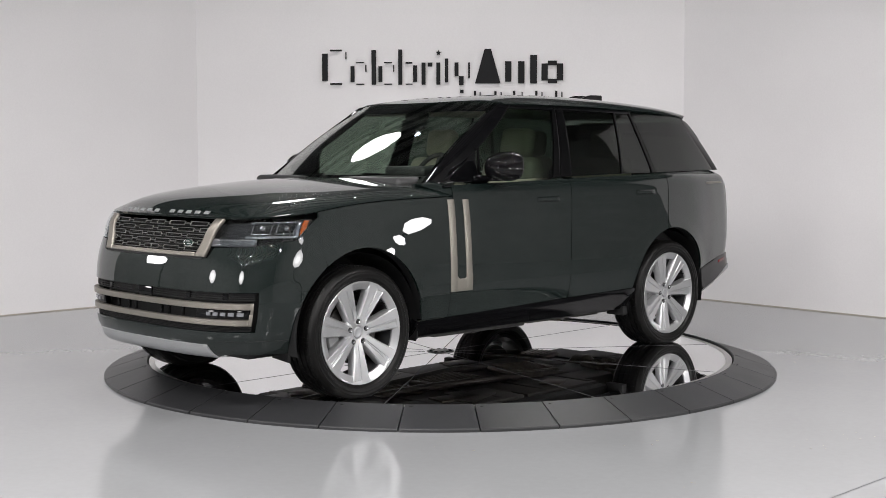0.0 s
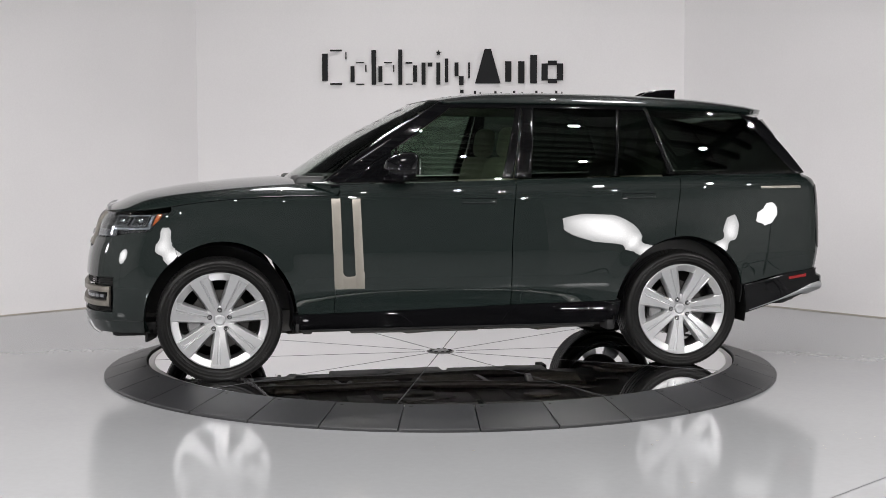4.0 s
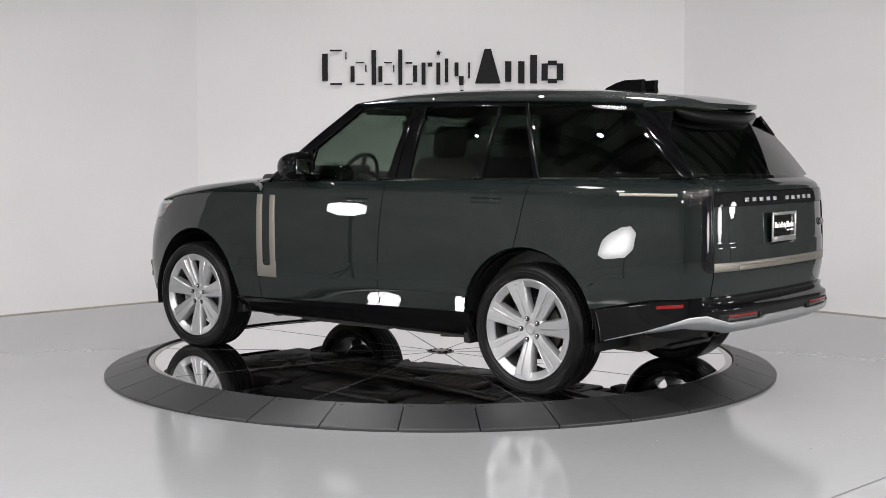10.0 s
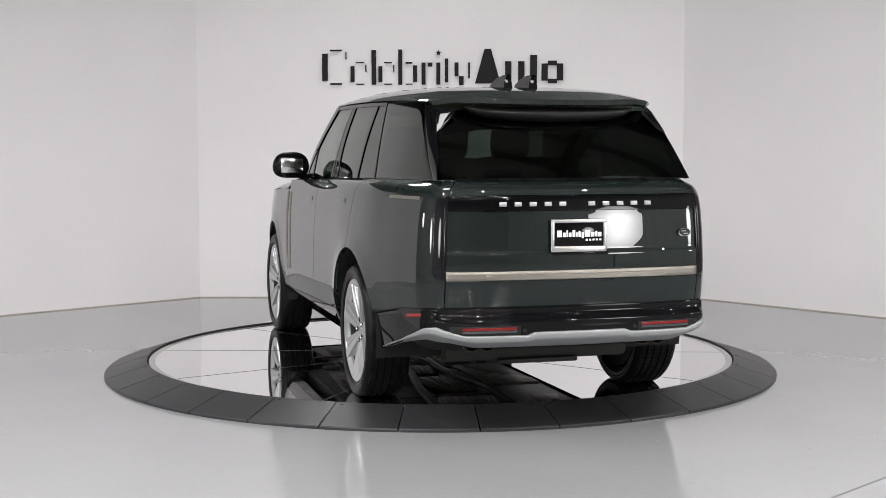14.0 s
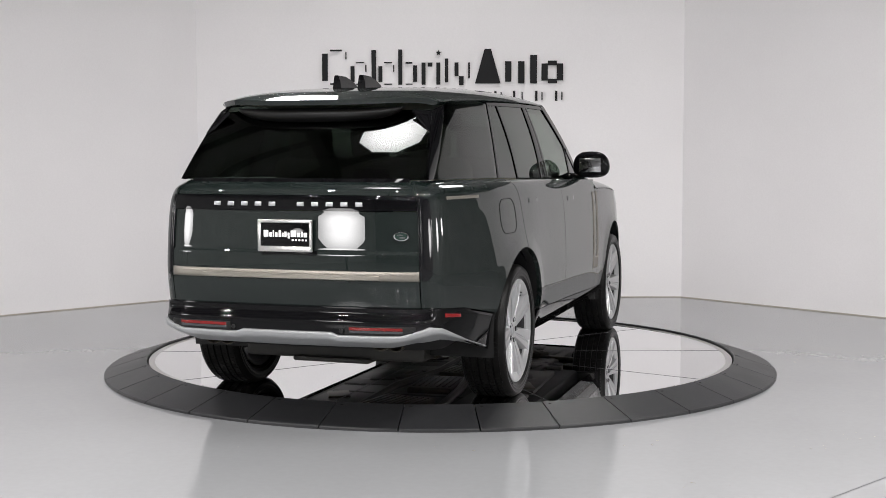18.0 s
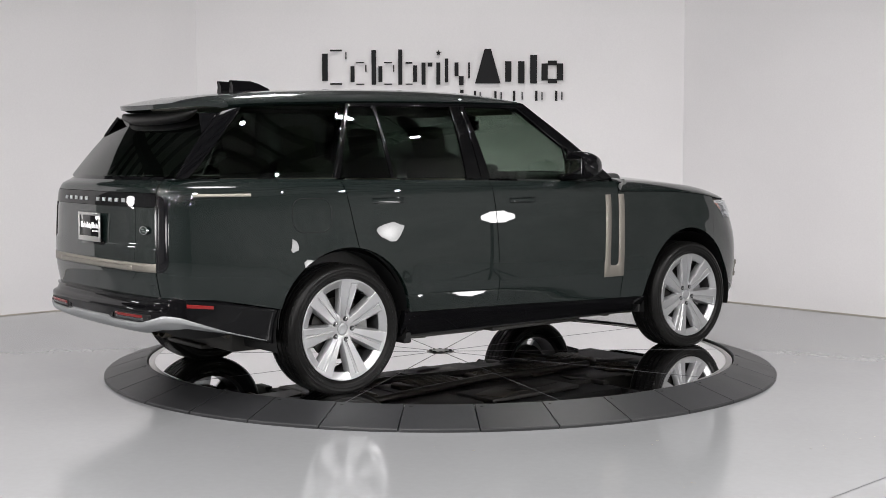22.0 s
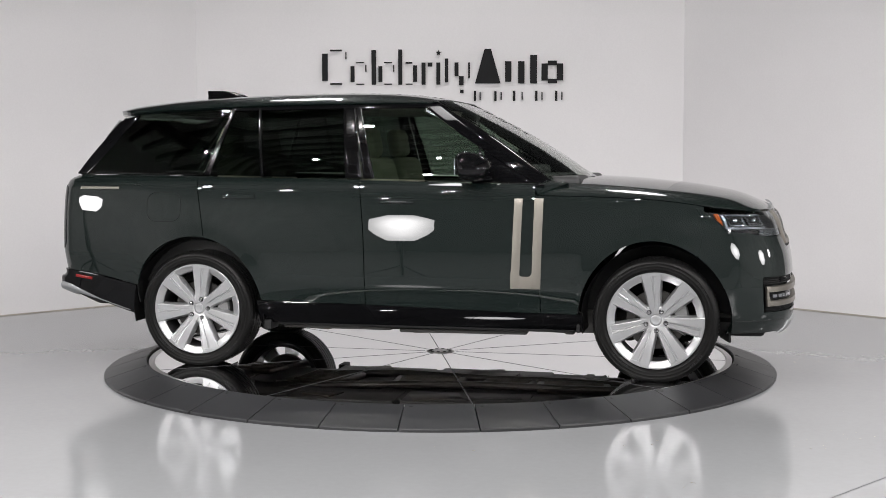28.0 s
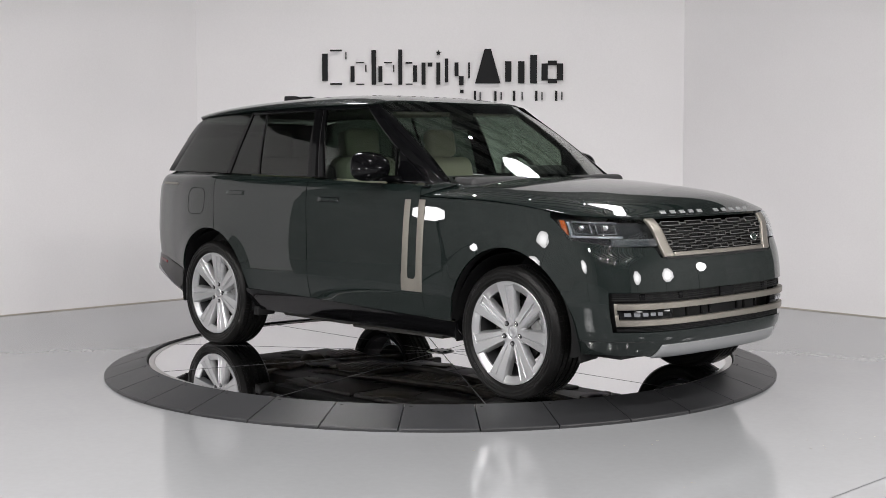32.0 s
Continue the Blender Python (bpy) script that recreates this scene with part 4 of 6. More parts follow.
def front_half(car, side):
    def wing_line(z):
        return 1.965 - 0.10 * (1.10 - np.asarray(z)) / 0.27 + 0.0006
    def s_rear(z):
        z = np.asarray(z, float)
        k = np.clip(1 - ((z - HUB_Z) / ARCH_HF) ** 2, 0, 1)
        return s_at_x(np.maximum(wing_line(z), ARCH_F + ARCH_WF * np.sqrt(k)))
    s_in = float(s_nose(0.872))
    Z0, Z1, Z2 = 0.275, 0.455, 0.688
    def upper(u, v):
        z = Z2 + (0.9 - Z2) * v
        for _ in range(4):
            s = bent(0.0, s_rear(z), u)
            z = bent(Z2, lamp_low(np.interp(s, OS, OY)), v)
        return body(s, z)
    def corner(u, v):
        z = bent(Z1, Z2, v)
        return body(bent(s_in, s_rear(z), u), z)
    def lower(u, v):
        s = bent(0.0, s_rear(Z0 + 0.05), u)
        z = bent(np.interp(np.interp(s, OS, OY), [0.60, 0.74], [0.288, 0.316]), Z1, v)
        return body(bent(0.0, s_rear(z), u), z)
    b = shell(corner, np.linspace(0, 1, 30), np.linspace(0, 1, 16), 0.014, 0.0, side)
    if side > 0:
        a = shell(whole(upper), np.linspace(0, 1, 181), np.linspace(0, 1, 20), 0.014, 0.0, 1)
        c = shell(whole(lower), np.linspace(0, 1, 121), np.linspace(0, 1, 12), 0.014, 0.0, 1)
        part("front_bumper", mesh("front_bumper", *joined([a, b, shell(corner, np.linspace(0, 1, 30), np.linspace(0, 1, 16), 0.014, 0.0, -1), c]), M_PAINT, angle=50), car, "dark green front bumper skin")
    part("nose_backing", mesh("nose_backing", *shell(lambda u, v: body(bent(0.0, s_at_x(1.99), u), bent(0.86, 1.12, v)), steps(24), steps(6), 0.01, 0, side, -0.070), M_PLASTIC), car, "black plastic behind the grille")
    part("intake_backing", mesh("intake_backing", *shell(lambda u, v: body(bent(0.0, s_in + 0.03, u), bent(0.42, 0.72, v)), steps(24), steps(6), 0.01, 0, side, -0.085), M_PLASTIC), car, "black plastic behind the intake")

    def strip(name, ya, yb, za, zb, m, lift, host=car, t=0.012, label="", nu=20, nv=2, rnd=0.002):
        f = lambda u, v: body(bent(s_nose(ya), s_nose(yb), u), bent(za, zb, v))
        if ya == 0.0:
            return skin(name, host, m, whole(f), 2 * nu, nv, 1, t, rnd, lift, label, 0.005, 0.06) if side > 0 else None
        return skin(name, host, m, f, nu, nv, side, t, rnd, lift, label, 0.01, 0.06)

    # intake: slats, two satin blades, day lamp
    for k in range(4):
        strip("intake_slat", 0.0, 0.862, 0.640 + 0.0125 * k, 0.646 + 0.0125 * k, M_PLASTIC, -0.014, rnd=0.001)
    for k in range(5):
        strip("intake_slat", 0.0, 0.858, 0.458 + 0.0085 * k, 0.4625 + 0.0085 * k, M_PLASTIC, -0.014, rnd=0.001)
    strip("intake_blade", 0.0, 0.846, 0.589, 0.626, M_CHAMP, 0.012, t=0.03, label="satin champagne intake blade", nv=4, rnd=0.006)
    strip("intake_blade", 0.0, 0.842, 0.494, 0.531, M_CHAMP, 0.012, t=0.03, label="satin champagne intake blade", nv=4, rnd=0.006)
    strip("blade_tip", 0.846, 0.856, 0.560, 0.626, M_CHAMP, 0.006, t=0.02, nu=3)
    strip("blade_tip", 0.842, 0.856, 0.494, 0.560, M_CHAMP, 0.006, t=0.02, nu=3)
    day = strip("day_lamp", 0.52, 0.842, 0.533, 0.587, M_BLACK, -0.004, label="black day-lamp bezel")
    for k in range(5):
        strip("lamp_cell", 0.60 + 0.047 * k, 0.632 + 0.047 * k, 0.550, 0.572, M_LENS, 0.002, host=day, nu=3, label="clear day-lamp cell")
    for y in (0.14, 0.22, 0.36):
        strip("intake_rib", y, y + 0.012, 0.535, 0.586, M_BLACK, -0.03, nu=2)
    for y in (0.42, 0.70):
        strip("radar_cover", y, y + 0.03, 0.644, 0.680, M_BLACK, -0.010, nu=3, label="black sensor cover")
    if side > 0:
        strip("camera_cover", 0.0, 0.07, 0.632, 0.686, M_BLACK, -0.004, nu=3, label="black camera cover")
    # skid plate
    def skid(u, v):
        top_z, low_z = 0.376, 0.300
        y1 = bent(0.665, 0.615, v)
        z = bent(low_z, top_z, v)
        return body(s_nose(y1 * u), z)
    if side > 0:
        skin("skid_plate", car, M_SILVER, whole(skid), 48, 8, 1, 0.02, 0.003, 0.010, "satin silver front skid plate", 0.005, 0.02)
    part("air_flap", block("air_flap", (0.018, 0.24, 0.07), (2.045, 0.775 * side, 0.292), M_PLASTIC, 0.006, 2, (0, 0, -14 * side)), car, "black plastic under-bumper flap")
    pts = [body(s, 0.400) for s in np.linspace(float(s_nose(0.70)), float(s_rear(0.40)) - 0.004, 16)]
    part("bumper_seam", mesh("bumper_seam", *tube([(p[0], p[1] * side, p[2]) for p in pts], 0.0018, 6), M_PLASTIC), car)

    # grille surround: side post and foot, satin metal
    grille = new("grille")
    grille.parent = car
    tagged(grille, "black mesh grille in a satin champagne surround")
    def post(u, v):
        z = bent(0.888, 1.108, v)
        k = (z - 0.888) / 0.22
        inner, outer = 0.462 + 0.088 * k, 0.546 + 0.070 * k
        return body(s_nose(bent(inner, outer, u)), z)
    skin("surround_post", grille, M_CHAMP, post, 5, 12, side, 0.02, 0.003, 0.008, "satin champagne metal", 0.04, 0.02)
    def foot(u, v):
        z = bent(0.888, 0.912, v)
        return body(s_nose(bent(0.0, 0.462, u)), z)
    if side > 0:
        skin("surround_foot", grille, M_CHAMP, whole(foot), 32, 3, 1, 0.02, 0.003, 0.0075, "satin champagne metal", 0.005, 0.06)
    strip("surround_gap", 0.0, 0.53, 0.873, 0.887, M_PLASTIC, 0.0012, host=grille, rnd=0.0, label="dark groove under the surround")
    for row in range(5):
        z = 0.931 + 0.0365 * row
        lim = 0.466 + 0.088 * (z - 0.888) / 0.22 - 0.006
        pitch = 0.212
        y = 0.106 * (row % 2) - 0.078 - pitch * 3
        while y < lim:
            a, b = max(y, 0.0), min(y + 0.156, lim)
            if b - a > 0.02:
                pts = []
                for q, w in ((a, -1), (b, -1), (b, 1), (a, 1), (a, -1)):
                    for m in ((q, w),):
                        p = body(s_nose(m[0]), z + 0.0105 * m[1]) + np.array([-0.004, 0, 0])
                        pts.append((p[0], p[1] * side, p[2]))
                full = []
                for p, q in zip(pts, pts[1:]):
                    n = 5 if abs(p[2] - q[2]) < 0.005 else 1
                    full += [tuple(np.array(p) + (np.array(q) - np.array(p)) * t / n) for t in range(n)]
                full.append(pts[-1])
                part("grille_link", mesh("grille_link", *tube(full, 0.0027, 6), M_LINK, angle=60), grille)
            a2, b2 = max(y + 0.156, 0.0), min(y + pitch, lim)
            if b2 - a2 > 0.005:
                pts = []
                for q in (a2, b2):
                    p = body(s_nose(q), z) + np.array([-0.006, 0, 0])
                    pts.append((p[0], p[1] * side, p[2]))
                part("link_bridge", mesh("link_bridge", *tube(pts, 0.0030, 6), M_LINK, angle=60), grille)
            y += pitch
    for k in range(14):
        z = 0.915 + 0.0136 * k
        lim = 0.466 + 0.088 * (z - 0.888) / 0.22
        strip("grille_slat", 0.0, lim, z, z + 0.004, M_TYRE, -0.036, host=grille, nu=14, nv=1, rnd=0.0)
    if side > 0:
        badge_at(grille, body(s_nose(0.382), 0.966), (1, 0.18, 0.25), 0.042, 0.024)

    # head lamp
    lamp = new("headlamp")
    lamp.parent = car
    tagged(lamp, "smoked headlamp with clear projector units and an amber end")
    TOPZ = 1.110
    def s_end(z):
        return s_at_x(np.interp(z, [0.98, 1.11], [2.075, 1.985]))
    def cover(u, v):
        s0 = float(s_nose(0.632))
        z = bent(0.955, TOPZ, v)
        for _ in range(4):
            s = bent(s0, s_end(z), u)
            y = np.interp(s, OS, OY)
            z = bent(np.interp(y, [0.0, 0.80, 0.945, 0.97], [0.953, 0.953, 0.986, 0.99]), TOPZ, v)
        return body(s, z)
    skin("lamp_cover", lamp, G_LAMP, cover, 30, 8, side, 0.004, 0.0, 0.001, "clear lamp cover", 0.01, 0.02)
    def bowl(u, v):
        return cover(u, v)
    skin("lamp_bowl", lamp, M_BOWL, bowl, 30, 8, side, 0.01, 0.0, -0.045, "smoked black lamp bowl", 0.01, 0.02)
    def unit(name, ya, yb, za, zb, m, lift, label=""):
        f = lambda u, v: body(bent(ya, yb, u), bent(za, zb, v))
        return skin(name, lamp, m, f, 4, 4, side, 0.02, 0.004, lift, label, 0.1, 0.1)
    sA, sB = float(s_nose(0.626)), float(s_end(1.05))
    L = sB - sA
    for k, (a, b) in enumerate(((0.36, 0.56), (0.62, 0.82))):
        u = unit("projector", sA + L * a, sA + L * b, 1.028, 1.088, M_PLASTIC, -0.022, "dark projector box")
        c = body(sA + L * (a + b) / 2, 1.058)
        ring = []
        for q, z in ((a, 1.024), ((a + b) / 2, 1.024), (b, 1.024), (b, 1.092), ((a + b) / 2, 1.092), (a, 1.092), (a, 1.024)):
            p = body(sA + L * q, z)
            ring.append((p[0] - 0.010, (p[1] - 0.008) * side, p[2]))
        part("bezel", mesh("bezel", *tube(ring, 0.0028, 6), M_LENS), u, "pale bezel")
        vs, fs = lathe([(0.0, 0.012), (0.010, 0.010), (0.017, 0.003), (0.019, -0.004)], 16)
        d = Vector((0.8, 0.6 * side, 0))
        rot = d.to_track_quat("Y", "Z").to_matrix()
        part("lens", mesh("lens", [tuple(rot @ Vector(v) + Vector((c[0] - 0.014, (c[1] - 0.010) * side, c[2]))) for v in vs], fs, M_CHROME), u, "bright projector lens")
    unit("light_guide", sA + L * 0.30, sA + L * 0.90, 1.000, 1.016, M_LENS, -0.012, "pale light guide")
    unit("light_guide", sA + L * 0.86, sA + L * 0.905, 1.012, 1.095, M_LENS, -0.012, "pale light guide")
    unit("light_guide", sA + L * 0.31, sA + L * 0.83, 1.093, 1.100, M_LENS, -0.014, "pale light guide")
    unit("amber_end", sA + L * 0.925, sA + L * 0.992, 0.995, 1.102, M_AMBER, -0.004, "amber side reflector")
    f = lambda u, v: body(bent(s_nose(0.548), sA + L * 0.44, u), bent(0.952, 0.998, v))
    skin("turn_strip", lamp, M_STRIP, f, 12, 3, side, 0.02, 0.004, -0.004, "clear turn-signal strip", 0.02, 0.08)
    f = lambda u, v: body(bent(s_nose(0.545), sA + L * 0.45, u), bent(0.949, 1.001, v))
    skin("strip_bezel", lamp, M_LAMP, f, 12, 3, side, 0.02, 0.004, -0.012, "smoked bezel", 0.02, 0.08)


def badge_at(parent, p, facing, w, h):
    """A plain oval badge."""
    vs, fs = lathe([(0.0, 0.006), (0.80, 0.006), (0.84, 0.008), (1.0, 0.006), (1.02, 0.0)], 28)
    q = Vector(facing).normalized()
    right = Vector((0, 0, 1)).cross(q).normalized()
    up = q.cross(right)
    at = Vector([float(c) for c in p])
    badge = part("badge", mesh("badge", [tuple(at + right * (x * w) + up * (z * h) + q * y) for x, y, z in vs], fs, M_CHROME, angle=30), parent, "oval badge with a bright rim")
    vs, fs = lathe([(0.0, 0.0075), (0.76, 0.0075), (0.80, 0.0065)], 28)
    part("badge_face", mesh("badge_face", [tuple(at + right * (x * w) + up * (z * h) + q * y) for x, y, z in vs], fs, M_BADGE, angle=30), badge, "dark green badge face")
    for z, x0, x1 in ((0.30, -0.50, 0.22), (-0.30, -0.22, 0.50)):
        vs, fs = box_raw((x0, 0.0072, z - 0.13), (x1, 0.0085, z + 0.13))
        part("badge_bar", mesh("badge_bar", [tuple(at + right * (x * w) + up * (c * h) + q * y) for x, y, c in vs], fs, M_CHROME, smooth=False), badge, "plain bright bar")


# the rear bumper stands proud of the tailgate
BUMP_OUT = [(0.36, 0.0), (0.44, 0.014), (0.50, 0.024), (0.54, 0.027), (0.57, 0.033), (0.588, 0.033), (0.598, 0.027), (0.606, 0.002), (0.630, -0.008), (0.66, 0.000)]
BUMP_SIDE = [(0.36, 0.0), (0.44, 0.014), (0.50, 0.024), (0.66, 0.022)]


def rear_bump(s, z):
    px, py = np.interp(s, OS, OX), np.interp(s, OS, OY)
    k = smooth01((-1.95 - px) / 0.65)
    r = smooth01((-2.66 - px) / 0.08)
    z = np.asarray(z, float)
    out = np.interp(z, *zip(*BUMP_OUT)) * r + np.interp(z, *zip(*BUMP_SIDE)) * (1 - r)
    y = py * (1 + np.interp(z, [0.36, 0.46, 0.56, 0.66], [0.000, -0.004, -0.010, -0.018]) * k * (1 - r * 0.7) + np.interp(z, [0.36, 0.62], [-0.03, 0.0]) * (1 - k))
    return np.stack(np.broadcast_arrays(px - out * k, y, z), -1)


def tail(car):
    gate = new("tailgate")
    gate.parent = car
    tagged(gate, "dark green tailgate with a black lamp band")
    def across(z0, z1, y0=-0.742, y1=0.742):
        def f(u, v):
            y = bent(y0, y1, u)
            p = body(s_tail(np.abs(y) / 1.0), bent(z0, z1, v))
            p[..., 1] *= np.sign(y)
            return p
        return f
    R = (-1.5, 0, 1.0)
    skin("gate_lower", gate, M_PAINT, across(0.656, 0.802), 40, 8, 1, 0.02, 0.0, 0.0, "dark green lower tailgate", 0.003, 0.03, ref=R)
    def mid(u, v):
        p = across(0.857, 1.180)(u, v)
        ledge = smooth01((p[..., 2] - 0.945) / 0.022)
        p[..., 0] += 0.008 * ledge
        return p
    skin("gate_middle", gate, M_PAINT, mid, 40, 40, 1, 0.02, 0.0, 0.0, "dark green middle tailgate", 0.003, 0.01, ref=R)
    skin("lamp_band", gate, M_BLACK, across(1.183, 1.264), 40, 6, 1, 0.02, 0.0, 0.001, "gloss black band between the tail lamps", 0.003, 0.03, ref=R)
    skin("gate_upper", gate, M_PAINT, across(1.267, 1.338), 40, 8, 1, 0.02, 0.0, 0.0, "dark green upper tailgate", 0.003, 0.03, ref=R)
    def sill_top(u, v):
        p = across(1.336, 1.336)(u, v)
        e = rear_glass_edge(0.0)
        q = np.stack([e[..., 0] - 0.080 * (1 - (p[..., 1] / 0.76) ** 2) + 0.0 * v, p[..., 1], 1.356 + 0 * v], -1)
        return p + (q - p) * v[..., None]
    skin("gate_shelf", gate, M_BLACK, sill_top, 40, 3, 1, 0.02, 0.0, 0.0, "", 0.003, 0.03, ref=(-2, 0, 0.8))
    skin("trim_strip", gate, M_CHAMP, across(0.804, 0.855), 40, 3, 1, 0.016, 0.003, 0.004, "satin champagne tailgate strip", 0.003, 0.05, ref=R)
    def raised(u, v):
        return across(0.806, 0.838, -0.53, 0.53)(u, v)
    skin("strip_ridge", gate, M_CHAMP, raised, 30, 3, 1, 0.016, 0.006, 0.012, "satin champagne ridge", 0.01, 0.1, ref=R)
    for y in letter_row(0.466, 0.062):
        def bar(u, v, y=y):
            yy = y + 0.010 + 0.040 * (u - 0.5)
            p = body(s_tail(np.abs(yy)), bent(1.206, 1.229, v))
            p[..., 1] *= np.sign(yy)
            return p
        skin("lettering_bar", gate, M_SILVER, bar, 3, 2, 1, 0.006, 0.001, 0.008, "plain bright metal bar", 0.05, 0.05, ref=R)
    badge_at(gate, body(s_tail(0.655), 1.048) * np.array([1, -1, 1]), (-1, -0.12, 0), 0.042, 0.024)
    # dealer plate
    plate = new("dealer_plate")
    plate.parent = car
    plate.matrix_basis = pose(-2.823, 0.008, 1.045, 0, 0, 0)
    tagged(plate, "black dealer plate in a chrome frame")
    part("plate_face", block("plate_face", (0.006, 0.296, 0.148), (0, 0, 0), M_BLACK, 0.002), plate)
    for y, z, sy, sz in ((0, 0.079, 0.328, 0.020), (0, -0.074, 0.328, 0.032), (0.154, 0, 0.020, 0.172), (-0.154, 0, 0.020, 0.172)):
        part("frame_bar", block("frame_bar", (0.012, sy, sz), (-0.004, y, z), M_RIM_TRIM, 0.005, 3), plate, "chrome frame bar")
    white = mat("white_print", (0.8, 0.8, 0.8), 0.5, grain=0.02)
    for y0, y1, z0, z1 in ((0.128, 0.100, -0.008, 0.028), (0.094, 0.078, -0.008, 0.016), (0.073, 0.066, -0.008, 0.028), (0.060, 0.044, -0.008, 0.016),
                           (0.038, 0.022, -0.008, 0.028), (0.016, 0.008, -0.008, 0.016), (0.003, -0.010, -0.008, 0.022), (-0.016, -0.028, -0.016, 0.016),
                           (-0.034, -0.066, -0.008, 0.028), (-0.071, -0.091, -0.008, 0.016), (-0.096, -0.108, -0.008, 0.022), (-0.112, -0.132, -0.008, 0.016),
                           (-0.040, -0.052, -0.030, -0.020), (-0.060, -0.072, -0.030, -0.020), (-0.080, -0.092, -0.030, -0.020), (-0.100, -0.112, -0.030, -0.020), (-0.120, -0.132, -0.030, -0.020)):
        part("print_bar", block("print_bar", (0.003, y0 - y1, z1 - z0), (-0.0035, (y0 + y1) / 2, (z0 + z1) / 2), white, 0.0008, 1), plate, "plain white bar")
    part("gate_handle", block("gate_handle", (0.03, 0.34, 0.03), (-2.800, -0.007, 0.948), M_BLACK, 0.01), gate, "black grip strip")
    for side in (1, -1):
        # tail lamp: a tall gloss black column round the corner
        lamp = new("tail_lamp")
        lamp.parent = car
        tagged(lamp, "tall smoked black tail lamp")
        def column(u, v):
            z = bent(0.802, 1.264, v)
            k = np.sqrt(np.clip(1 - np.clip((z - 1.214) / 0.05, 0, 1) ** 2, 0, 1)) * np.sqrt(np.clip(1 - np.clip((0.86 - z) / 0.06, 0, 1) ** 2, 0, 1))
            s0, s1 = float(s_tail(0.757)), float(s_tail(0.806))
            a = s0 + 0.0 * z
            b = a + (s1 - a) * np.maximum(k, 0.25)
            return body(bent(a, b, u), z)
        skin("lamp_body", lamp, M_LAMP, column, 8, 30, side, 0.03, 0.003, 0.004, "smoked black lens", 0.05, 0.01, ref=R)
        skin("lamp_inner", lamp, M_LAMP, lambda u, v: body(bent(s_tail(0.744), s_tail(0.756), u), bent(0.81, 1.264, v)), 2, 14, side, 0.02, 0.001, 0.001, "", 0.1, 0.01, ref=R)
        # bumper side and corner
        s_arch = lambda z: s_at_x(ARCH_R - ARCH_WR * np.sqrt(np.clip(1 - ((np.asarray(z, float) - HUB_Z) / ARCH_HR) ** 2, 0.02, 1)))
        def lip_z(x):
            return np.interp(x, [-2.75, -2.64, -2.45, -2.06], [0.651, 0.652, 0.632, 0.557])
        def low_z(x):
            return np.interp(x, [-2.78, -2.72, -2.611, -2.366, -2.106], [0.495, 0.525, 0.525, 0.432, 0.356])
        def bumper(u, v):
            z = bent(0.42, 0.6, v)
            for _ in range(4):
                s = bent(s_arch(z), OS[-1], u)
                x = np.interp(s, OS, OX)
                z = bent(low_z(x), lip_z(x), v)
            return rear_bump(s, z)
        def shelf(u, v):
            s = bent(s_at_x(-2.35), OS[-1], u)
            z = lip_z(np.interp(s, OS, OX))
            a = rear_bump(s, z)
            b = body(s, z + 0.006)
            b[..., 0] += 0.03
            return a + (b - a) * v[..., None]
        def low(u, v):
            s = bent(s_at_x(-2.10), OS[-1], u)
            x = np.interp(s, OS, OX)
            z1 = np.interp(x, [-2.78, -2.66, -2.45, -2.06], [0.475, 0.470, 0.440, 0.362])
            p = rear_bump(s, bent(z1 - 0.075 * smooth01((-2.35 - x) / 0.35) - 0.012, z1, v))
            k = smooth01((-2.15 - x) / 0.3)
            p[..., 0] += (0.065 + 0.15 * (1 - v)) * k
            p[..., 1] *= 1 - 0.02 - 0.06 * (1 - v)
            return p
        def skid(u, v):
            s = bent(OS[-1], s_at_x(-2.13), u)
            y, x = np.interp(s, OS, OY), np.interp(s, OS, OX)
            top_z = np.interp(y, [0.0, 0.265, 0.305, 0.66, 0.73], [0.521, 0.521, 0.505, 0.508, 0.530])
            bot_z = np.interp(y, [0.0, 0.60, 0.73], [0.432, 0.434, 0.462])
            side_t = np.interp(x, [-2.752, -2.70, -2.611, -2.366, -2.106], [0.530, 0.556, 0.542, 0.446, 0.371])
            side_b = np.interp(x, [-2.752, -2.64, -2.366, -2.106], [0.462, 0.472, 0.434, 0.367])
            q = y > 0.73
            p = rear_bump(s, bent(np.where(q, side_b, bot_z), np.where(q, side_t, top_z), v))
            r = smooth01((-2.30 - x) / 0.4)
            q = np.maximum(0.0, 0.62 - v) / 0.62
            p[..., 0] += 0.075 * q * r - 0.012 * v * r
            p[..., 1] *= 1 - 0.035 * q
            return p
        if side > 0:
            skin("rear_bumper", car, M_BLACK, whole(bumper, 1.0), 120, 14, 1, 0.02, 0.002, 0.0, "gloss black rear bumper", 0.002, 0.02, ref=R)
            skin("bumper_shelf", car, M_BLACK, whole(shelf, 1.0), 60, 2, 1, 0.01, 0.0, 0.0, "", 0.002, 0.05, ref=(-2.0, 0, 0.2))
            skin("bumper_underside", car, M_PLASTIC, whole(low, 1.0), 80, 6, 1, 0.02, 0.0, -0.012, "matt black lower bumper", 0.002, 0.03, ref=R)
            skin("rear_skid", car, M_SILVER, whole(skid), 160, 8, 1, 0.02, 0.003, 0.004, "satin silver rear skid plate", 0.002, 0.06, ref=R)
        skin("fog_housing", car, M_PLASTIC, lambda u, v: rear_bump(s_tail(bent(0.345, 0.735, u)), bent(0.512, 0.560, v)), 12, 3, side, 0.02, 0.002, 0.003, "matt black lamp housing", 0.02, 0.1, ref=R)
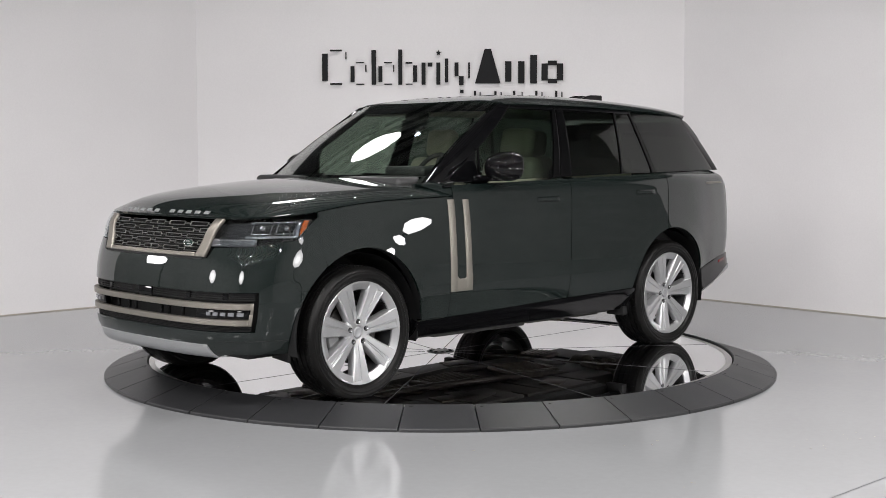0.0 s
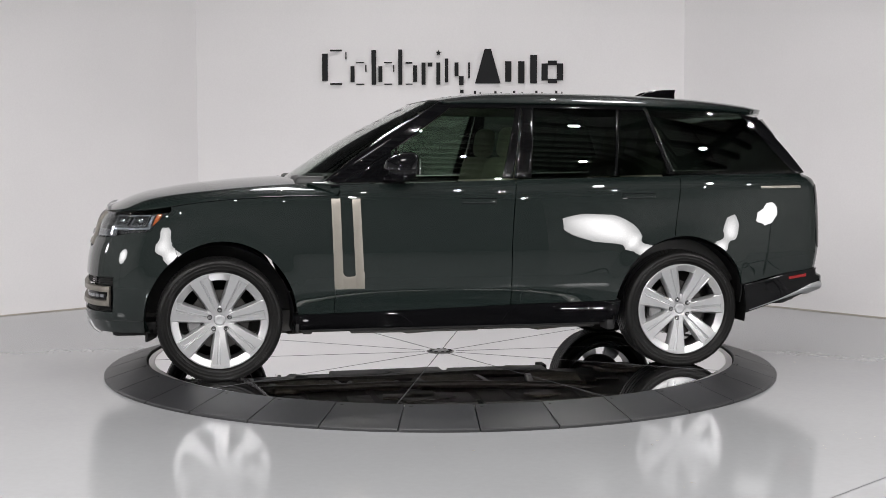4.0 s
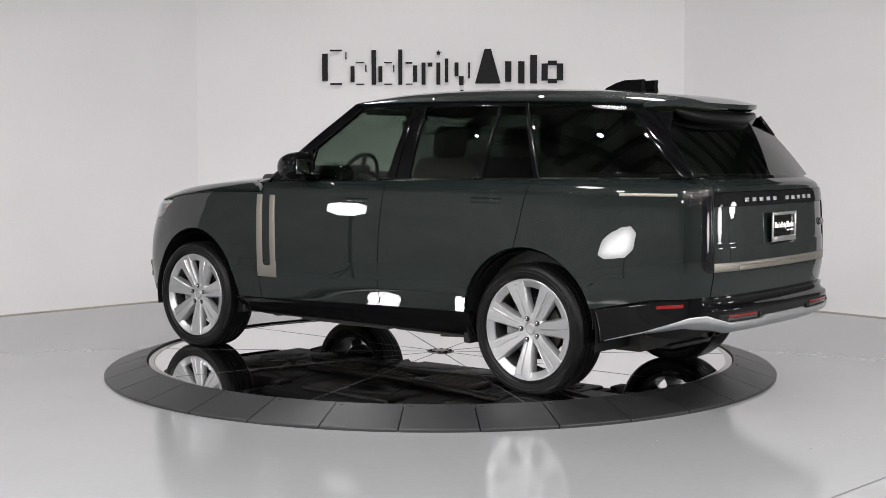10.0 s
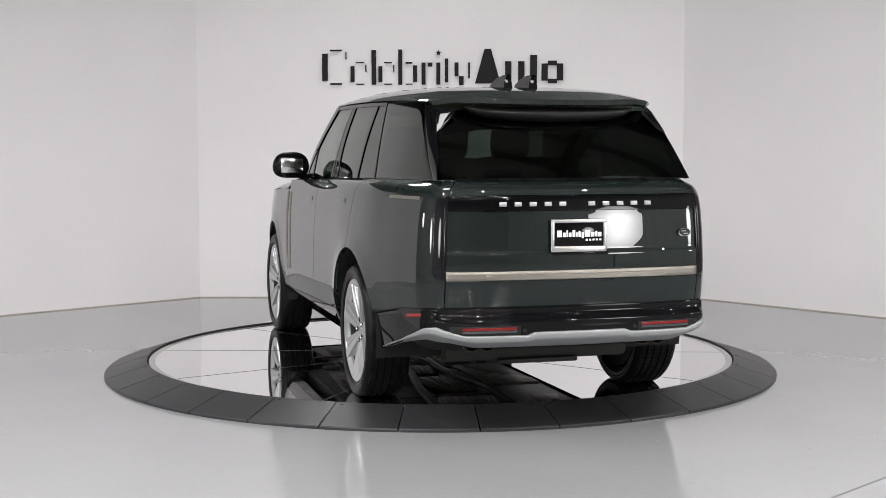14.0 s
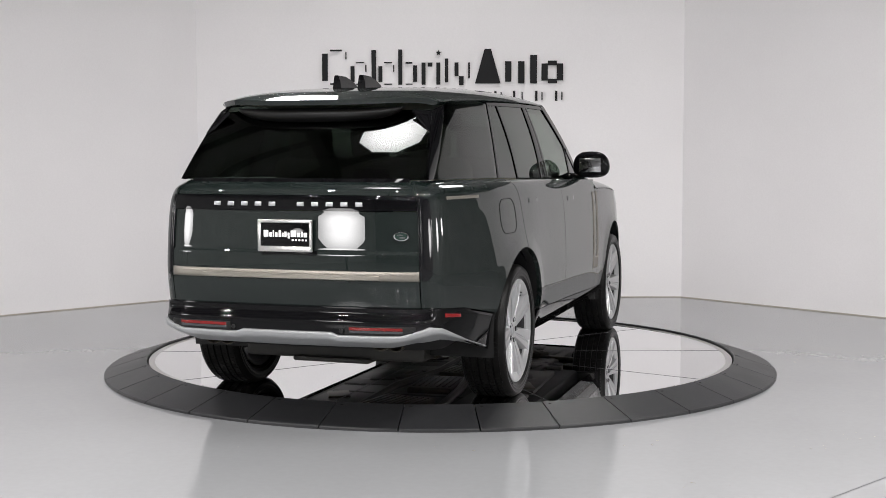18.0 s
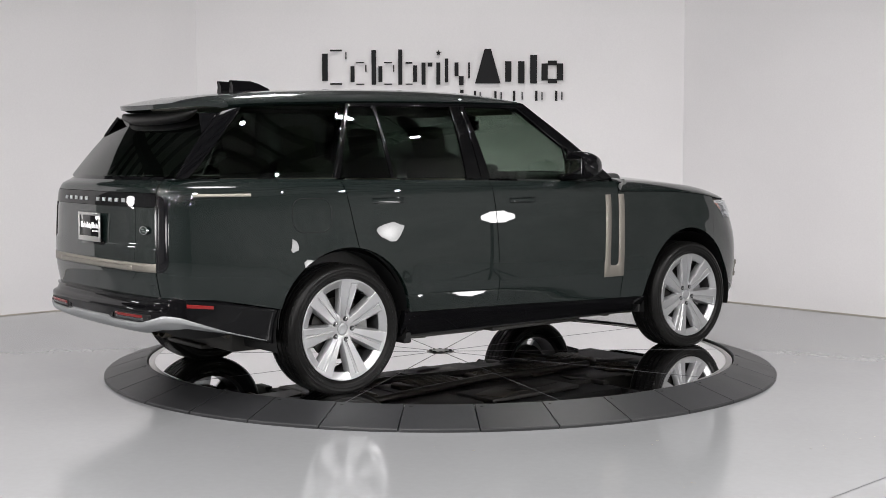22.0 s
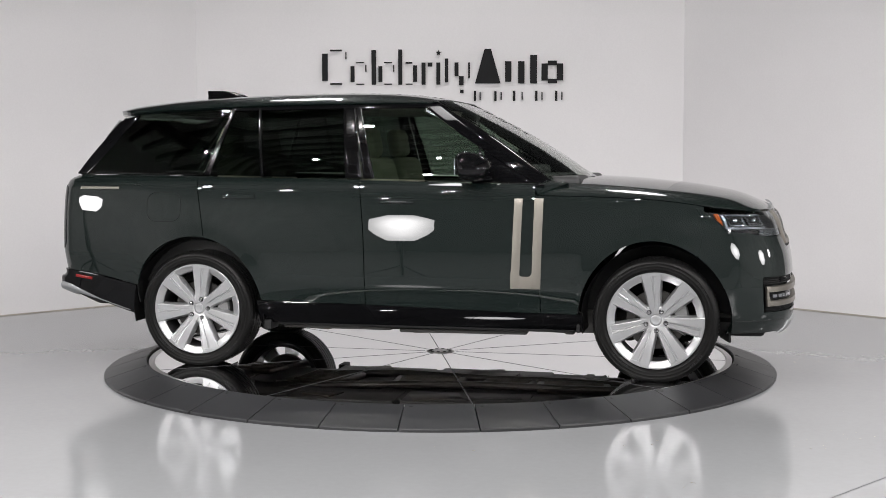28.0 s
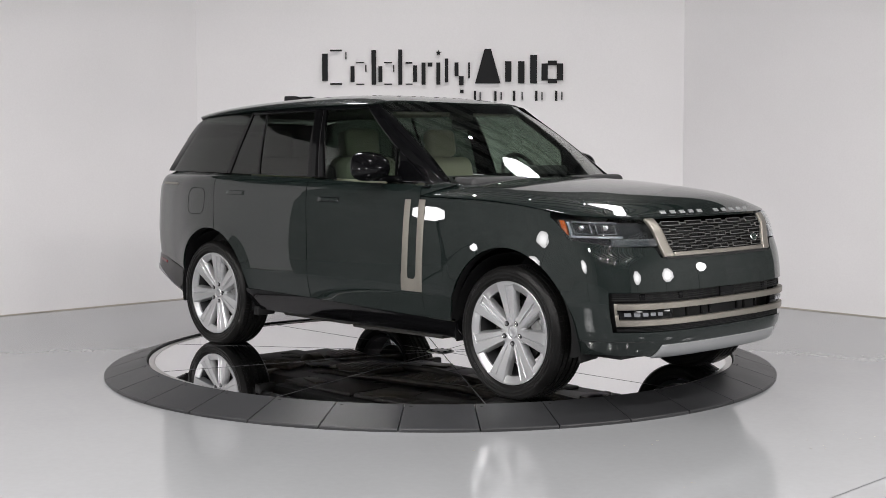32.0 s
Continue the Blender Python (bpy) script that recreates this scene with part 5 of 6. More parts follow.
        skin("fog_lamp", car, M_FOG, lambda u, v: rear_bump(s_tail(bent(0.370, 0.668, u)), bent(0.537, 0.554, v)), 10, 3, side, 0.02, 0.002, 0.007, "red rear fog lamp lens", 0.02, 0.1, ref=R)
        skin("reversing_lens", car, M_STRIP, lambda u, v: rear_bump(s_tail(bent(0.370, 0.668, u)), bent(0.522, 0.5365, v)), 10, 3, side, 0.02, 0.002, 0.006, "smoked clear reversing lamp lens", 0.02, 0.1, ref=R)
        skin("side_reflector", car, M_RED, lambda u, v: rear_bump(s_at_x(bent(-2.585, -2.435, u)), bent(bent(0.597, 0.582, u), bent(0.619, 0.602, u), v)), 6, 3, side, 0.01, 0.002, 0.004, "red side reflector", 0.03, 0.1, ref=R)
        for y in (0.325, 0.715):
            p = rear_bump(s_tail(y), 0.532)
            vs, fs = lathe([(0.0, 0.004), (0.010, 0.004), (0.013, 0.0)], 14)
            part("parking_sensor", mesh("parking_sensor", [(p[0] - 0.004 - b, (p[1] + a) * side, p[2] + c) for a, b, c in vs], fs, M_PLASTIC), car, "round black parking sensor")
        # exhaust cut-outs
        for y in (0.47, 0.56):
            vs, fs = lathe([(0.030, -0.10), (0.034, -0.10), (0.036, -0.09), (0.036, 0.10), (0.030, 0.10), (0.030, -0.08), (0.0, -0.02)], 20)
            part("exhaust_tip", mesh("exhaust_tip", [(-2.53 + b, y * side + a * 1.35, 0.430 + c) for a, b, c in vs], fs, M_MECH, angle=40), car, "dark oval exhaust outlet")
        # mud flap behind the front wheel and stay before the rear one
        part("mud_flap", block("mud_flap", (0.03, 0.20, 0.07), (1.09, 0.85 * side, 0.335), M_PLASTIC, 0.01), car, "black mud flap")
        part("sill_foot", block("sill_foot", (0.06, 0.16, 0.07), (-1.09, 0.88 * side, 0.30), M_PLASTIC, 0.01), car)


def mirror(car, side):
    """A door mirror: rounded gloss cap on an arm, with real glass behind."""
    m = new("door_mirror")
    m.parent = car
    m.matrix_basis = pose(0.380, 1.060 * side, 1.402)
    tagged(m, "gloss black door mirror")
    vs, fs = [], []
    n, k = 28, 14
    for i in range(k + 1):
        t = i / k
        x = -0.092 + 0.235 * t
        r = (1 - max(0.0, (t - 0.10) / 0.90) ** 2.3) ** 0.5 * (1 - 0.45 * (max(0.0, 0.22 - t) / 0.22) ** 2) ** 0.5
        for j in range(n):
            a = 2 * math.pi * j / n
            c, s = math.cos(a), math.sin(a)
            e = 0.72
            y = 0.140 * r * abs(c) ** e * (1 if c > 0 else -1)
            z = 0.104 * r * abs(s) ** e * (1 if s > 0 else -1)
            if z < 0:
                z *= 0.92
            vs.append((x + 0.015 * (1 - z / 0.09) * (1 - t), y * side * (1.0 - 0.10 * (z > 0) * z / 0.09), z))
    for i in range(k):
        for j in range(n):
            q = (i * n + j, i * n + (j + 1) % n, (i + 1) * n + (j + 1) % n, (i + 1) * n + j)
            fs.append(q if side > 0 else q[::-1])
    fs.append(tuple(range(n - 1, -1, -1)) if side > 0 else tuple(range(n)))
    part("mirror_cap", mesh("mirror_cap", vs, fs, M_BLACK, angle=45), m, "gloss black cap")
    part("mirror_glass", block("mirror_glass", (0.006, 0.165, 0.105), (-0.0905, 0, 0.0), M_CHROME, 0.003), m, "mirror glass", )
    part("mirror_arm", block("mirror_arm", (0.11, 0.19, 0.035), (0.02, -0.13 * side, -0.078), M_BLACK, 0.014, 3), m, "gloss black arm")
    part("mirror_base", block("mirror_base", (0.16, 0.07, 0.05), (0.04, -0.19 * side, -0.082), M_BLACK, 0.02, 3), m, "gloss black mirror foot")


def fuel_door(car):
    """A fine seam round the filler flap, on the right flank."""
    pts = []
    x0, x1, z0, z1, r = -1.970, -1.705, 1.018, 1.222, 0.07
    for cx, cz, st in ((x1 - r, z1 - r, 0), (x0 + r, z1 - r, 90), (x0 + r, z0 + r, 180), (x1 - r, z0 + r, 270)):
        for k in range(7):
            a = radians(st + 15 * k)
            p = body(s_at_x(cx + r * math.cos(a)), cz + r * math.sin(a))
            pts.append((p[0], -p[1] - 0.0005, p[2]))
    pts.append(pts[0])
    part("fuel_flap_seam", mesh("fuel_flap_seam", *tube(pts, 0.0022, 6), M_PLASTIC), car, "dark seam round the fuel flap")


def wiper(car, y0, y1):
    part("wiper", mesh("wiper", *tube([(1.10 - 0.22 * (y0 / 0.84) ** 2, y0, 1.322), (1.075 - 0.22 * (y1 / 0.84) ** 2, y1, 1.330)], 0.008, 8), M_PLASTIC), car, "black windscreen wiper")


CACHE = {}


def wheel_meshes():
    half = [(0.308, 0.10), (0.315, 0.116), (0.321, 0.123), (0.325, 0.1225), (0.327, 0.126), (0.341, 0.1345), (0.345, 0.1335), (0.360, 0.1385), (0.363, 0.1365), (0.376, 0.137), (0.379, 0.1385), (0.392, 0.133), (0.402, 0.122), (0.407, 0.112)]
    tread = [(0.4095, 0.100)]
    for y in (0.068, 0.024, -0.024, -0.068):
        tread += [(0.4110, y + 0.006), (0.402, y + 0.0045), (0.402, y - 0.0045), (0.4110, y - 0.006)]
    tread.append((0.4095, -0.100))
    return half + tread + [(r, -y) for r, y in half[::-1]]


def spun(v, a):
    c, s = math.cos(a), math.sin(a)
    return [(p * c + q * s, b, q * c - p * s) for p, b, q in v]


def settled(v):
    """The tyre stands flat on the table."""
    return [(p, b, max(q, 0.0005 - HUB_Z)) for p, b, q in v]


def car_wheel(parent, x, side, phase, nuts):
    w = new("wheel")
    w.parent = parent
    w.matrix_basis = pose(x, 0.872 * side, HUB_Z, 0, 0, 0 if side > 0 else 180)
    tagged(w, "silver seven-spoke alloy wheel with a black tyre")
    vs, fs = lathe(wheel_meshes(), 96)
    if "lugs" not in CACHE:
        blocks = []
        for k in range(104):
            # shoulder blocks that run over the tyre's edge, and fine cuts across the ribs
            for sg in (1, -1):
                v, f = box_raw((-0.0080, 0.0, -0.003), (0.0080, 0.030, 0.0024))
                t = radians(38)
                v = [(p, sg * (0.131 - b * math.cos(t) - (-q) * math.sin(t) * 0.6), 0.3905 + b * math.sin(t) + q * math.cos(t)) for p, b, q in v]
                blocks.append((settled(spun(v, radians(360 / 104 * k))), f))
        for k in range(90):
            for y, hw, tw in ((0.046, 0.016, 0.5), (0.0, 0.018, -0.5), (-0.046, 0.016, 0.5), (0.086, 0.012, 0.3), (-0.086, 0.012, 0.3)):
                v, f = box_raw((-0.0016, y - hw, 0.402), (0.0016, y + hw, 0.4124))
                v = [(p + tw * (b - y) * 0.5, b, q) for p, b, q in v]
                blocks.append((settled(spun(v, radians(4 * k + 1))), f))
        CACHE["lugs"] = mesh("tread", *joined(blocks), M_TYRE, smooth=False)
        # plain raised bars where the side wall carries writing
        marks = []
        for st, n, r0, r1 in ((38, 7, 0.364, 0.375), (218, 7, 0.364, 0.375), (128, 9, 0.346, 0.355), (300, 6, 0.366, 0.374)):
            for k in range(n):
                if k == n // 2:
                    continue
                v, f = box_raw((-0.0042, 0.1362, r0), (0.0042, 0.1392, r1))
                marks.append((spun(v, radians(st + 2.6 * k)), f))
        CACHE["marks"] = mesh("sidewall_bars", *joined(marks), M_MARK, smooth=False)
    ty = part("tyre", mesh("tyre", settled(vs), fs, M_TYRE, angle=40), w, "black rubber road tyre")
    tagged(part("tread", CACHE["lugs"], ty), kind="stuff")
    tagged(part("sidewall_bars", CACHE["marks"], ty), "plain raised bars on the tyre wall", kind="stuff")
    rim = lathe([(0.310, 0.104), (0.3185, 0.119), (0.3180, 0.1240), (0.3155, 0.1262), (0.3085, 0.1262), (0.3050, 0.1235), (0.2720, 0.1130), (0.2670, 0.1075), (0.2660, 0.096)], 96)
    part("rim", mesh("rim", *rim, M_ALLOY, angle=32), w, "bright silver rim")
    # split from the rim so its darker colour can carry the shade behind the spokes
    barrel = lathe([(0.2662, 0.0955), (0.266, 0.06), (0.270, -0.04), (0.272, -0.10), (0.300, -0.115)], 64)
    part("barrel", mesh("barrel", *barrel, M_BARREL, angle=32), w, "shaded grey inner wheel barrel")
    if "spoke" not in CACHE:
        # a broad straight blade that widens to the rim: two flats with a stepped groove between them
        sect = []
        for r, hw, y in ((0.048, 0.0190, 0.0890), (0.074, 0.0280, 0.0935), (0.096, 0.0325, 0.0980), (0.120, 0.0355, 0.1030), (0.160, 0.0410, 0.1095), (0.210, 0.0490, 0.1165), (0.258, 0.0570, 0.1225), (0.290, 0.0625, 0.1262), (0.2925, 0.0630, 0.1266), (0.3090, 0.0655, 0.1278)):
            e = 0.0075 if 0.08 < r < 0.291 else 0.0012
            sect.append([(r, -hw - 0.014, y - 0.050), (r, -hw - 0.0085, y - 0.017), (r, -hw, y - 0.0012), (r, -hw + 0.0022, y), (r, -hw * 0.02, y), (r, hw * 0.05, y - e * 0.9),
                         (r, hw * 0.14, y - e), (r, hw * 0.22, y - e * 0.35), (r, hw * 0.30, y - e * 0.35), (r, hw * 0.36, y - e * 0.75), (r, hw * 0.86, y - e * 0.75), (r, hw * 0.92, y - e * 0.3), (r, hw, y - e * 0.3 - 0.001), (r, hw + 0.0085, y - 0.017), (r, hw + 0.014, y - 0.050)])
        n = len(sect[0])
        sv = [(r, y, t) for row in sect for r, t, y in row]
        sf = [(i * n + j, i * n + j + 1, (i + 1) * n + j + 1, (i + 1) * n + j)[::-1] for i in range(len(sect) - 1) for j in range(n - 1)]
        sf += [((i + 1) * n + n - 1, (i + 1) * n, i * n, i * n + n - 1) for i in range(len(sect) - 1)]
        CACHE["spoke"] = mesh("spoke", sv, sf, M_ALLOY, angle=24)
    for k in range(7):
        part("spoke", CACHE["spoke"], w, "", Matrix.Rotation(-radians(phase + 360 / 7 * k), 4, "Y"))
    hub = lathe([(0.0, 0.090), (0.034, 0.090), (0.037, 0.084), (0.040, 0.087), (0.046, 0.0895), (0.066, 0.0900), (0.084, 0.0895), (0.094, 0.0870), (0.1030, 0.0800), (0.1080, 0.068), (0.1100, 0.04)], 56)
    part("hub", mesh("hub", *hub, M_ALLOY, angle=30), w)
    cap = lathe([(0.0, 0.0915), (0.019, 0.0915), (0.0215, 0.0925), (0.030, 0.0920), (0.0335, 0.0900), (0.0345, 0.085)], 28)
    part("centre_cap", mesh("centre_cap", *cap, M_SILVER, angle=30), w, "plain silver centre cap")
    valve = lathe([(0.0, 0.040), (0.004, 0.040), (0.0055, 0.034), (0.0055, 0.0)], 10)
    a = radians(phase + 180 / 7)
    part("valve", mesh("valve", [(u + 0.262 * math.cos(a), v + 0.07, q + 0.262 * math.sin(a)) for u, v, q in valve[0]], valve[1], M_PLASTIC), w, "black rubber valve")
    for k in range(5):
        a = radians(nuts + 72 * k)
        nut = lathe([(0.0, 0.105), (0.007, 0.104), (0.0100, 0.101), (0.0115, 0.078)], 12)
        part("wheel_nut", mesh("wheel_nut", [(u + 0.068 * math.cos(a), v, q + 0.068 * math.sin(a)) for u, v, q in nut[0]], nut[1], M_CHROME), w)
        well = lathe([(0.0115, 0.0948), (0.0160, 0.0948), (0.0166, 0.080), (0.0115, 0.080)], 16)
        part("nut_well", mesh("nut_well", [(u + 0.068 * math.cos(a), v, q + 0.068 * math.sin(a)) for u, v, q in well[0]], well[1], M_PLASTIC), w)
    disc = lathe([(0.08, 0.030), (0.195, 0.030), (0.195, 0.0), (0.08, 0.0)], 40)
    part("brake_disc", mesh("brake_disc", *disc, M_BRAKE), w, "grey iron brake disc")
    cal = lathe([(0.13, 0.055), (0.205, 0.055), (0.215, 0.045), (0.215, -0.02), (0.13, -0.02)], 10, "y", -28 if side > 0 else 152, 28 if side > 0 else 208)
    part("brake_caliper", mesh("brake_caliper", *cal, M_CALIPER), w, "silver brake caliper")
    shield = lathe([(0.188, -0.02), (0.10, -0.03), (0.0, -0.03)], 32)
    part("wheel_back", mesh("wheel_back", *shield, M_PLASTIC), w)
    return w


def cabin(car):
    def sl(name, size, at, material, bevel, turn=(0, 0, 0), label="", parent=None):
        return part(name, block(name, size, at, material, bevel, 4, turn), parent or car, label)
    sl("cabin_floor", (3.4, 1.6, 0.06), (-0.78, 0, 0.50), M_DARKIN, 0.01)
    sl("dashboard", (0.46, 1.56, 0.34), (0.76, 0, 1.14), M_DASH, 0.10, label="dark grey dashboard")
    sl("dash_top", (0.50, 1.54, 0.09), (0.83, 0, 1.295), M_DASH, 0.04)
    sl("instrument_hood", (0.18, 0.40, 0.08), (0.60, 0.40, 1.365), M_DASH, 0.03)
    sl("centre_screen", (0.02, 0.32, 0.17), (0.545, 0, 1.27), M_BLACK, 0.006, (0, 18, 0), "black centre screen")
    sl("headliner", (2.1, 1.28, 0.03), (-1.05, 0, 1.80), M_LINER, 0.01, label="light headliner")
    sl("boot_shelf", (0.55, 1.40, 0.04), (-2.20, 0, 1.22), M_DARKIN, 0.01)
    for y in (0.79, -0.79):
        sl("door_card", (3.3, 0.05, 0.72), (-0.85, y, 0.93), M_DARKIN, 0.02)
    for x, m, lbl in ((-0.05, M_CREAM, "cream leather front seat"), (-1.12, M_CREAM, "cream leather rear seat")):
        for y in (0.40, -0.40):
            seat = new("seat")
            seat.parent = car
            tagged(seat, lbl)
            sl("cushion", (0.54, 0.54, 0.20), (x, y, 0.80), m, 0.07, (0, -6, 0), parent=seat)
            sl("backrest", (0.17, 0.54, 0.66), (x - 0.33, y, 1.14), m, 0.075, (0, -14, 0), parent=seat)
            sl("headrest", (0.12, 0.29, 0.22), (x - 0.44, y, 1.57), m, 0.055, (0, -10, 0), parent=seat)
            for q in (0.07, -0.07):
                sl("headrest_post", (0.014, 0.014, 0.12), (x - 0.425, y + q, 1.46), M_CHROME, 0.004, (0, -10, 0), parent=seat)
    sl("rear_seat_middle", (0.16, 0.26, 0.60), (-1.45, 0, 1.10), M_DARKIN, 0.06, (0, -14, 0))
    sl("centre_console", (1.0, 0.28, 0.34), (0.15, 0, 0.80), M_DARKIN, 0.05)
    wheel = new("steering_wheel")
    wheel.parent = car
    wheel.matrix_basis = pose(0.40, 0.40, 1.315, 0, 66, 0)
    tagged(wheel, "dark leather steering wheel")
    pts = [(0.185 * math.cos(a), 0.185 * math.sin(a), 0) for a in np.linspace(0, 2 * math.pi, 33)]
    part("wheel_rim", mesh("wheel_rim", *tube(pts, 0.016, 10), M_DARKIN), wheel)
    part("wheel_boss", block("wheel_boss", (0.20, 0.16, 0.05), (0, 0, 0.0), M_DARKIN, 0.02), wheel)
    for a in (0, 90, 180):
        part("wheel_arm", block("wheel_arm", (0.12, 0.035, 0.016), (0.115 * math.cos(radians(a + 90)), 0.115 * math.sin(radians(a + 90)), 0), M_DARKIN, 0.005, 2, (0, 0, a + 90)), wheel)
    part("column", block("column", (0.10, 0.10, 0.35), (0, 0, -0.18), M_DARKIN, 0.03), wheel)
    sl("rear_view_mirror", (0.03, 0.25, 0.075), (0.20, 0, 1.700), M_BLACK, 0.012, label="black rear-view mirror")
    sl("mirror_housing", (0.12, 0.16, 0.08), (0.17, 0, 1.765), M_DARKIN, 0.03)
    for y in (0.38, -0.38):
        sl("sun_visor", (0.14, 0.44, 0.02), (0.06, y, 1.792), M_VISOR, 0.006, (0, 12, 0))


def underside(car):
    part("underbody", block("underbody", (4.30, 1.16, 0.16), (-0.02, 0, 0.34), M_UNDER, 0.03, 2), car, "black underbody tray")
    part("underbody", block("underbody", (2.16, 1.64, 0.12), (-0.02, 0, 0.34), M_PLASTIC, 0.03, 2), car, "black underbody tray")
    part("underbody", block("underbody", (0.36, 1.56, 0.10), (2.12, 0, 0.335), M_PLASTIC, 0.03, 2), car, "black engine undertray")
    part("underbody", block("underbody", (0.46, 1.20, 0.09), (-2.28, 0, 0.462), M_PLASTIC, 0.03, 2), car, "black rear undertray")
    rnd = random.Random(4)
    for x, y, lx, ly in ((1.75, 0.0, 0.60, 1.00), (1.05, 0.40, 0.62, 0.34), (1.02, -0.42, 0.66, 0.30), (0.25, 0.53, 0.90, 0.40), (0.25, -0.53, 0.90, 0.40), (-0.65, 0.52, 0.80, 0.42), (-0.65, -0.52, 0.80, 0.42), (-1.30, 0.0, 0.40, 0.70), (-1.95, 0.0, 0.50, 0.50)):
        part("underbody_cover", block("underbody_cover", (lx, ly, 0.03), (x, y, 0.266 + rnd.uniform(-0.010, 0.008)), M_UNDER, 0.012, 2, (0, 0, rnd.uniform(-3, 3))), car)
        for k in range(rnd.randint(1, 4)):
            part("cover_panel", block("cover_panel", (lx * rnd.uniform(0.15, 0.5), ly * rnd.uniform(0.2, 0.6), 0.016), (x + lx * rnd.uniform(-0.25, 0.25), y + ly * rnd.uniform(-0.2, 0.2), 0.246), M_UNDER if k else M_MECH, 0.007, 2, (0, 0, rnd.uniform(-25, 25))), car)
    for x, y, lx, ly, tz in ((0.95, 0.0, 0.55, 0.30, 8), (0.45, 0.03, 0.40, 0.24, -6), (-0.15, 0.0, 0.55, 0.34, 4), (-0.95, 0.05, 0.45, 0.40, -10), (1.50, 0.30, 0.30, 0.22, 24), (1.48, -0.32, 0.28, 0.20, -20), (-1.62, 0.36, 0.34, 0.26, -16), (-1.60, -0.36, 0.34, 0.26, 18), (-2.02, 0.40, 0.30, 0.34, 6), (-2.02, -0.40, 0.30, 0.34, -6)):
        sh = part("heat_shield", block("heat_shield", (lx, ly, 0.05), (0, 0, 0), M_MECH, 0.022, 3), car, "dull brownish metal heat shield", pose(x, y, 0.243 if x > -1.9 else 0.365, 0, 0, tz))
        for k in range(int(ly / 0.045)):
            part("shield_rib", block("shield_rib", (lx * 0.8, 0.014, 0.012), (0, -ly / 2 + 0.03 + 0.045 * k, -0.027), M_MECH, 0.005, 2), sh)
    for x in (-1.0, -0.5, 0.0, 0.5, 1.0):
        part("cross_member", block("cross_member", (0.07, 1.4, 0.04), (x, 0, 0.272), M_UNDER, 0.014, 3), car)
    for y in (0.28, -0.28):
        pts = [(1.4, y * 0.3, 0.235), (0.9, y * 0.55, 0.225), (0.3, y * 0.5, 0.222), (-0.4, y * 0.9, 0.222), (-1.0, y, 0.25), (-1.5, y * 1.3, 0.33), (-2.25, y * 1.6, 0.43)]
        part("exhaust_pipe", mesh("exhaust_pipe", *tube(pts, 0.030, 10), M_PIPE), car, "dirty steel exhaust pipe")
        part("silencer", block("silencer", (0.50, 0.34, 0.12), (-2.05, y * 1.3, 0.435), M_PIPE, 0.05, 3), car)
        part("suspension_arm", block("suspension_arm", (0.08, 0.62, 0.05), (AXLE - 0.12, y * 2.0, 0.27), M_MECH, 0.02, 3, (0, 0, 14 if y > 0 else -14)), car)
        part("suspension_arm", block("suspension_arm", (0.08, 0.62, 0.05), (-AXLE + 0.12, y * 2.0, 0.27), M_MECH, 0.02, 3, (0, 0, -14 if y > 0 else 14)), car)
    for x in (AXLE, -AXLE):
        part("axle_beam", mesh("axle_beam", *tube([(x, -0.80, 0.40), (x, -0.2, 0.30), (x, 0.2, 0.30), (x, 0.80, 0.40)], 0.05, 10), M_MECH), car)
        part("differential", mesh("differential", *lathe([(0.0, -0.13), (0.09, -0.12), (0.14, -0.05), (0.14, 0.05), (0.09, 0.12), (0.0, 0.13)], 18), M_MECH), car, "", pose(x - 0.1, 0.05, 0.34))


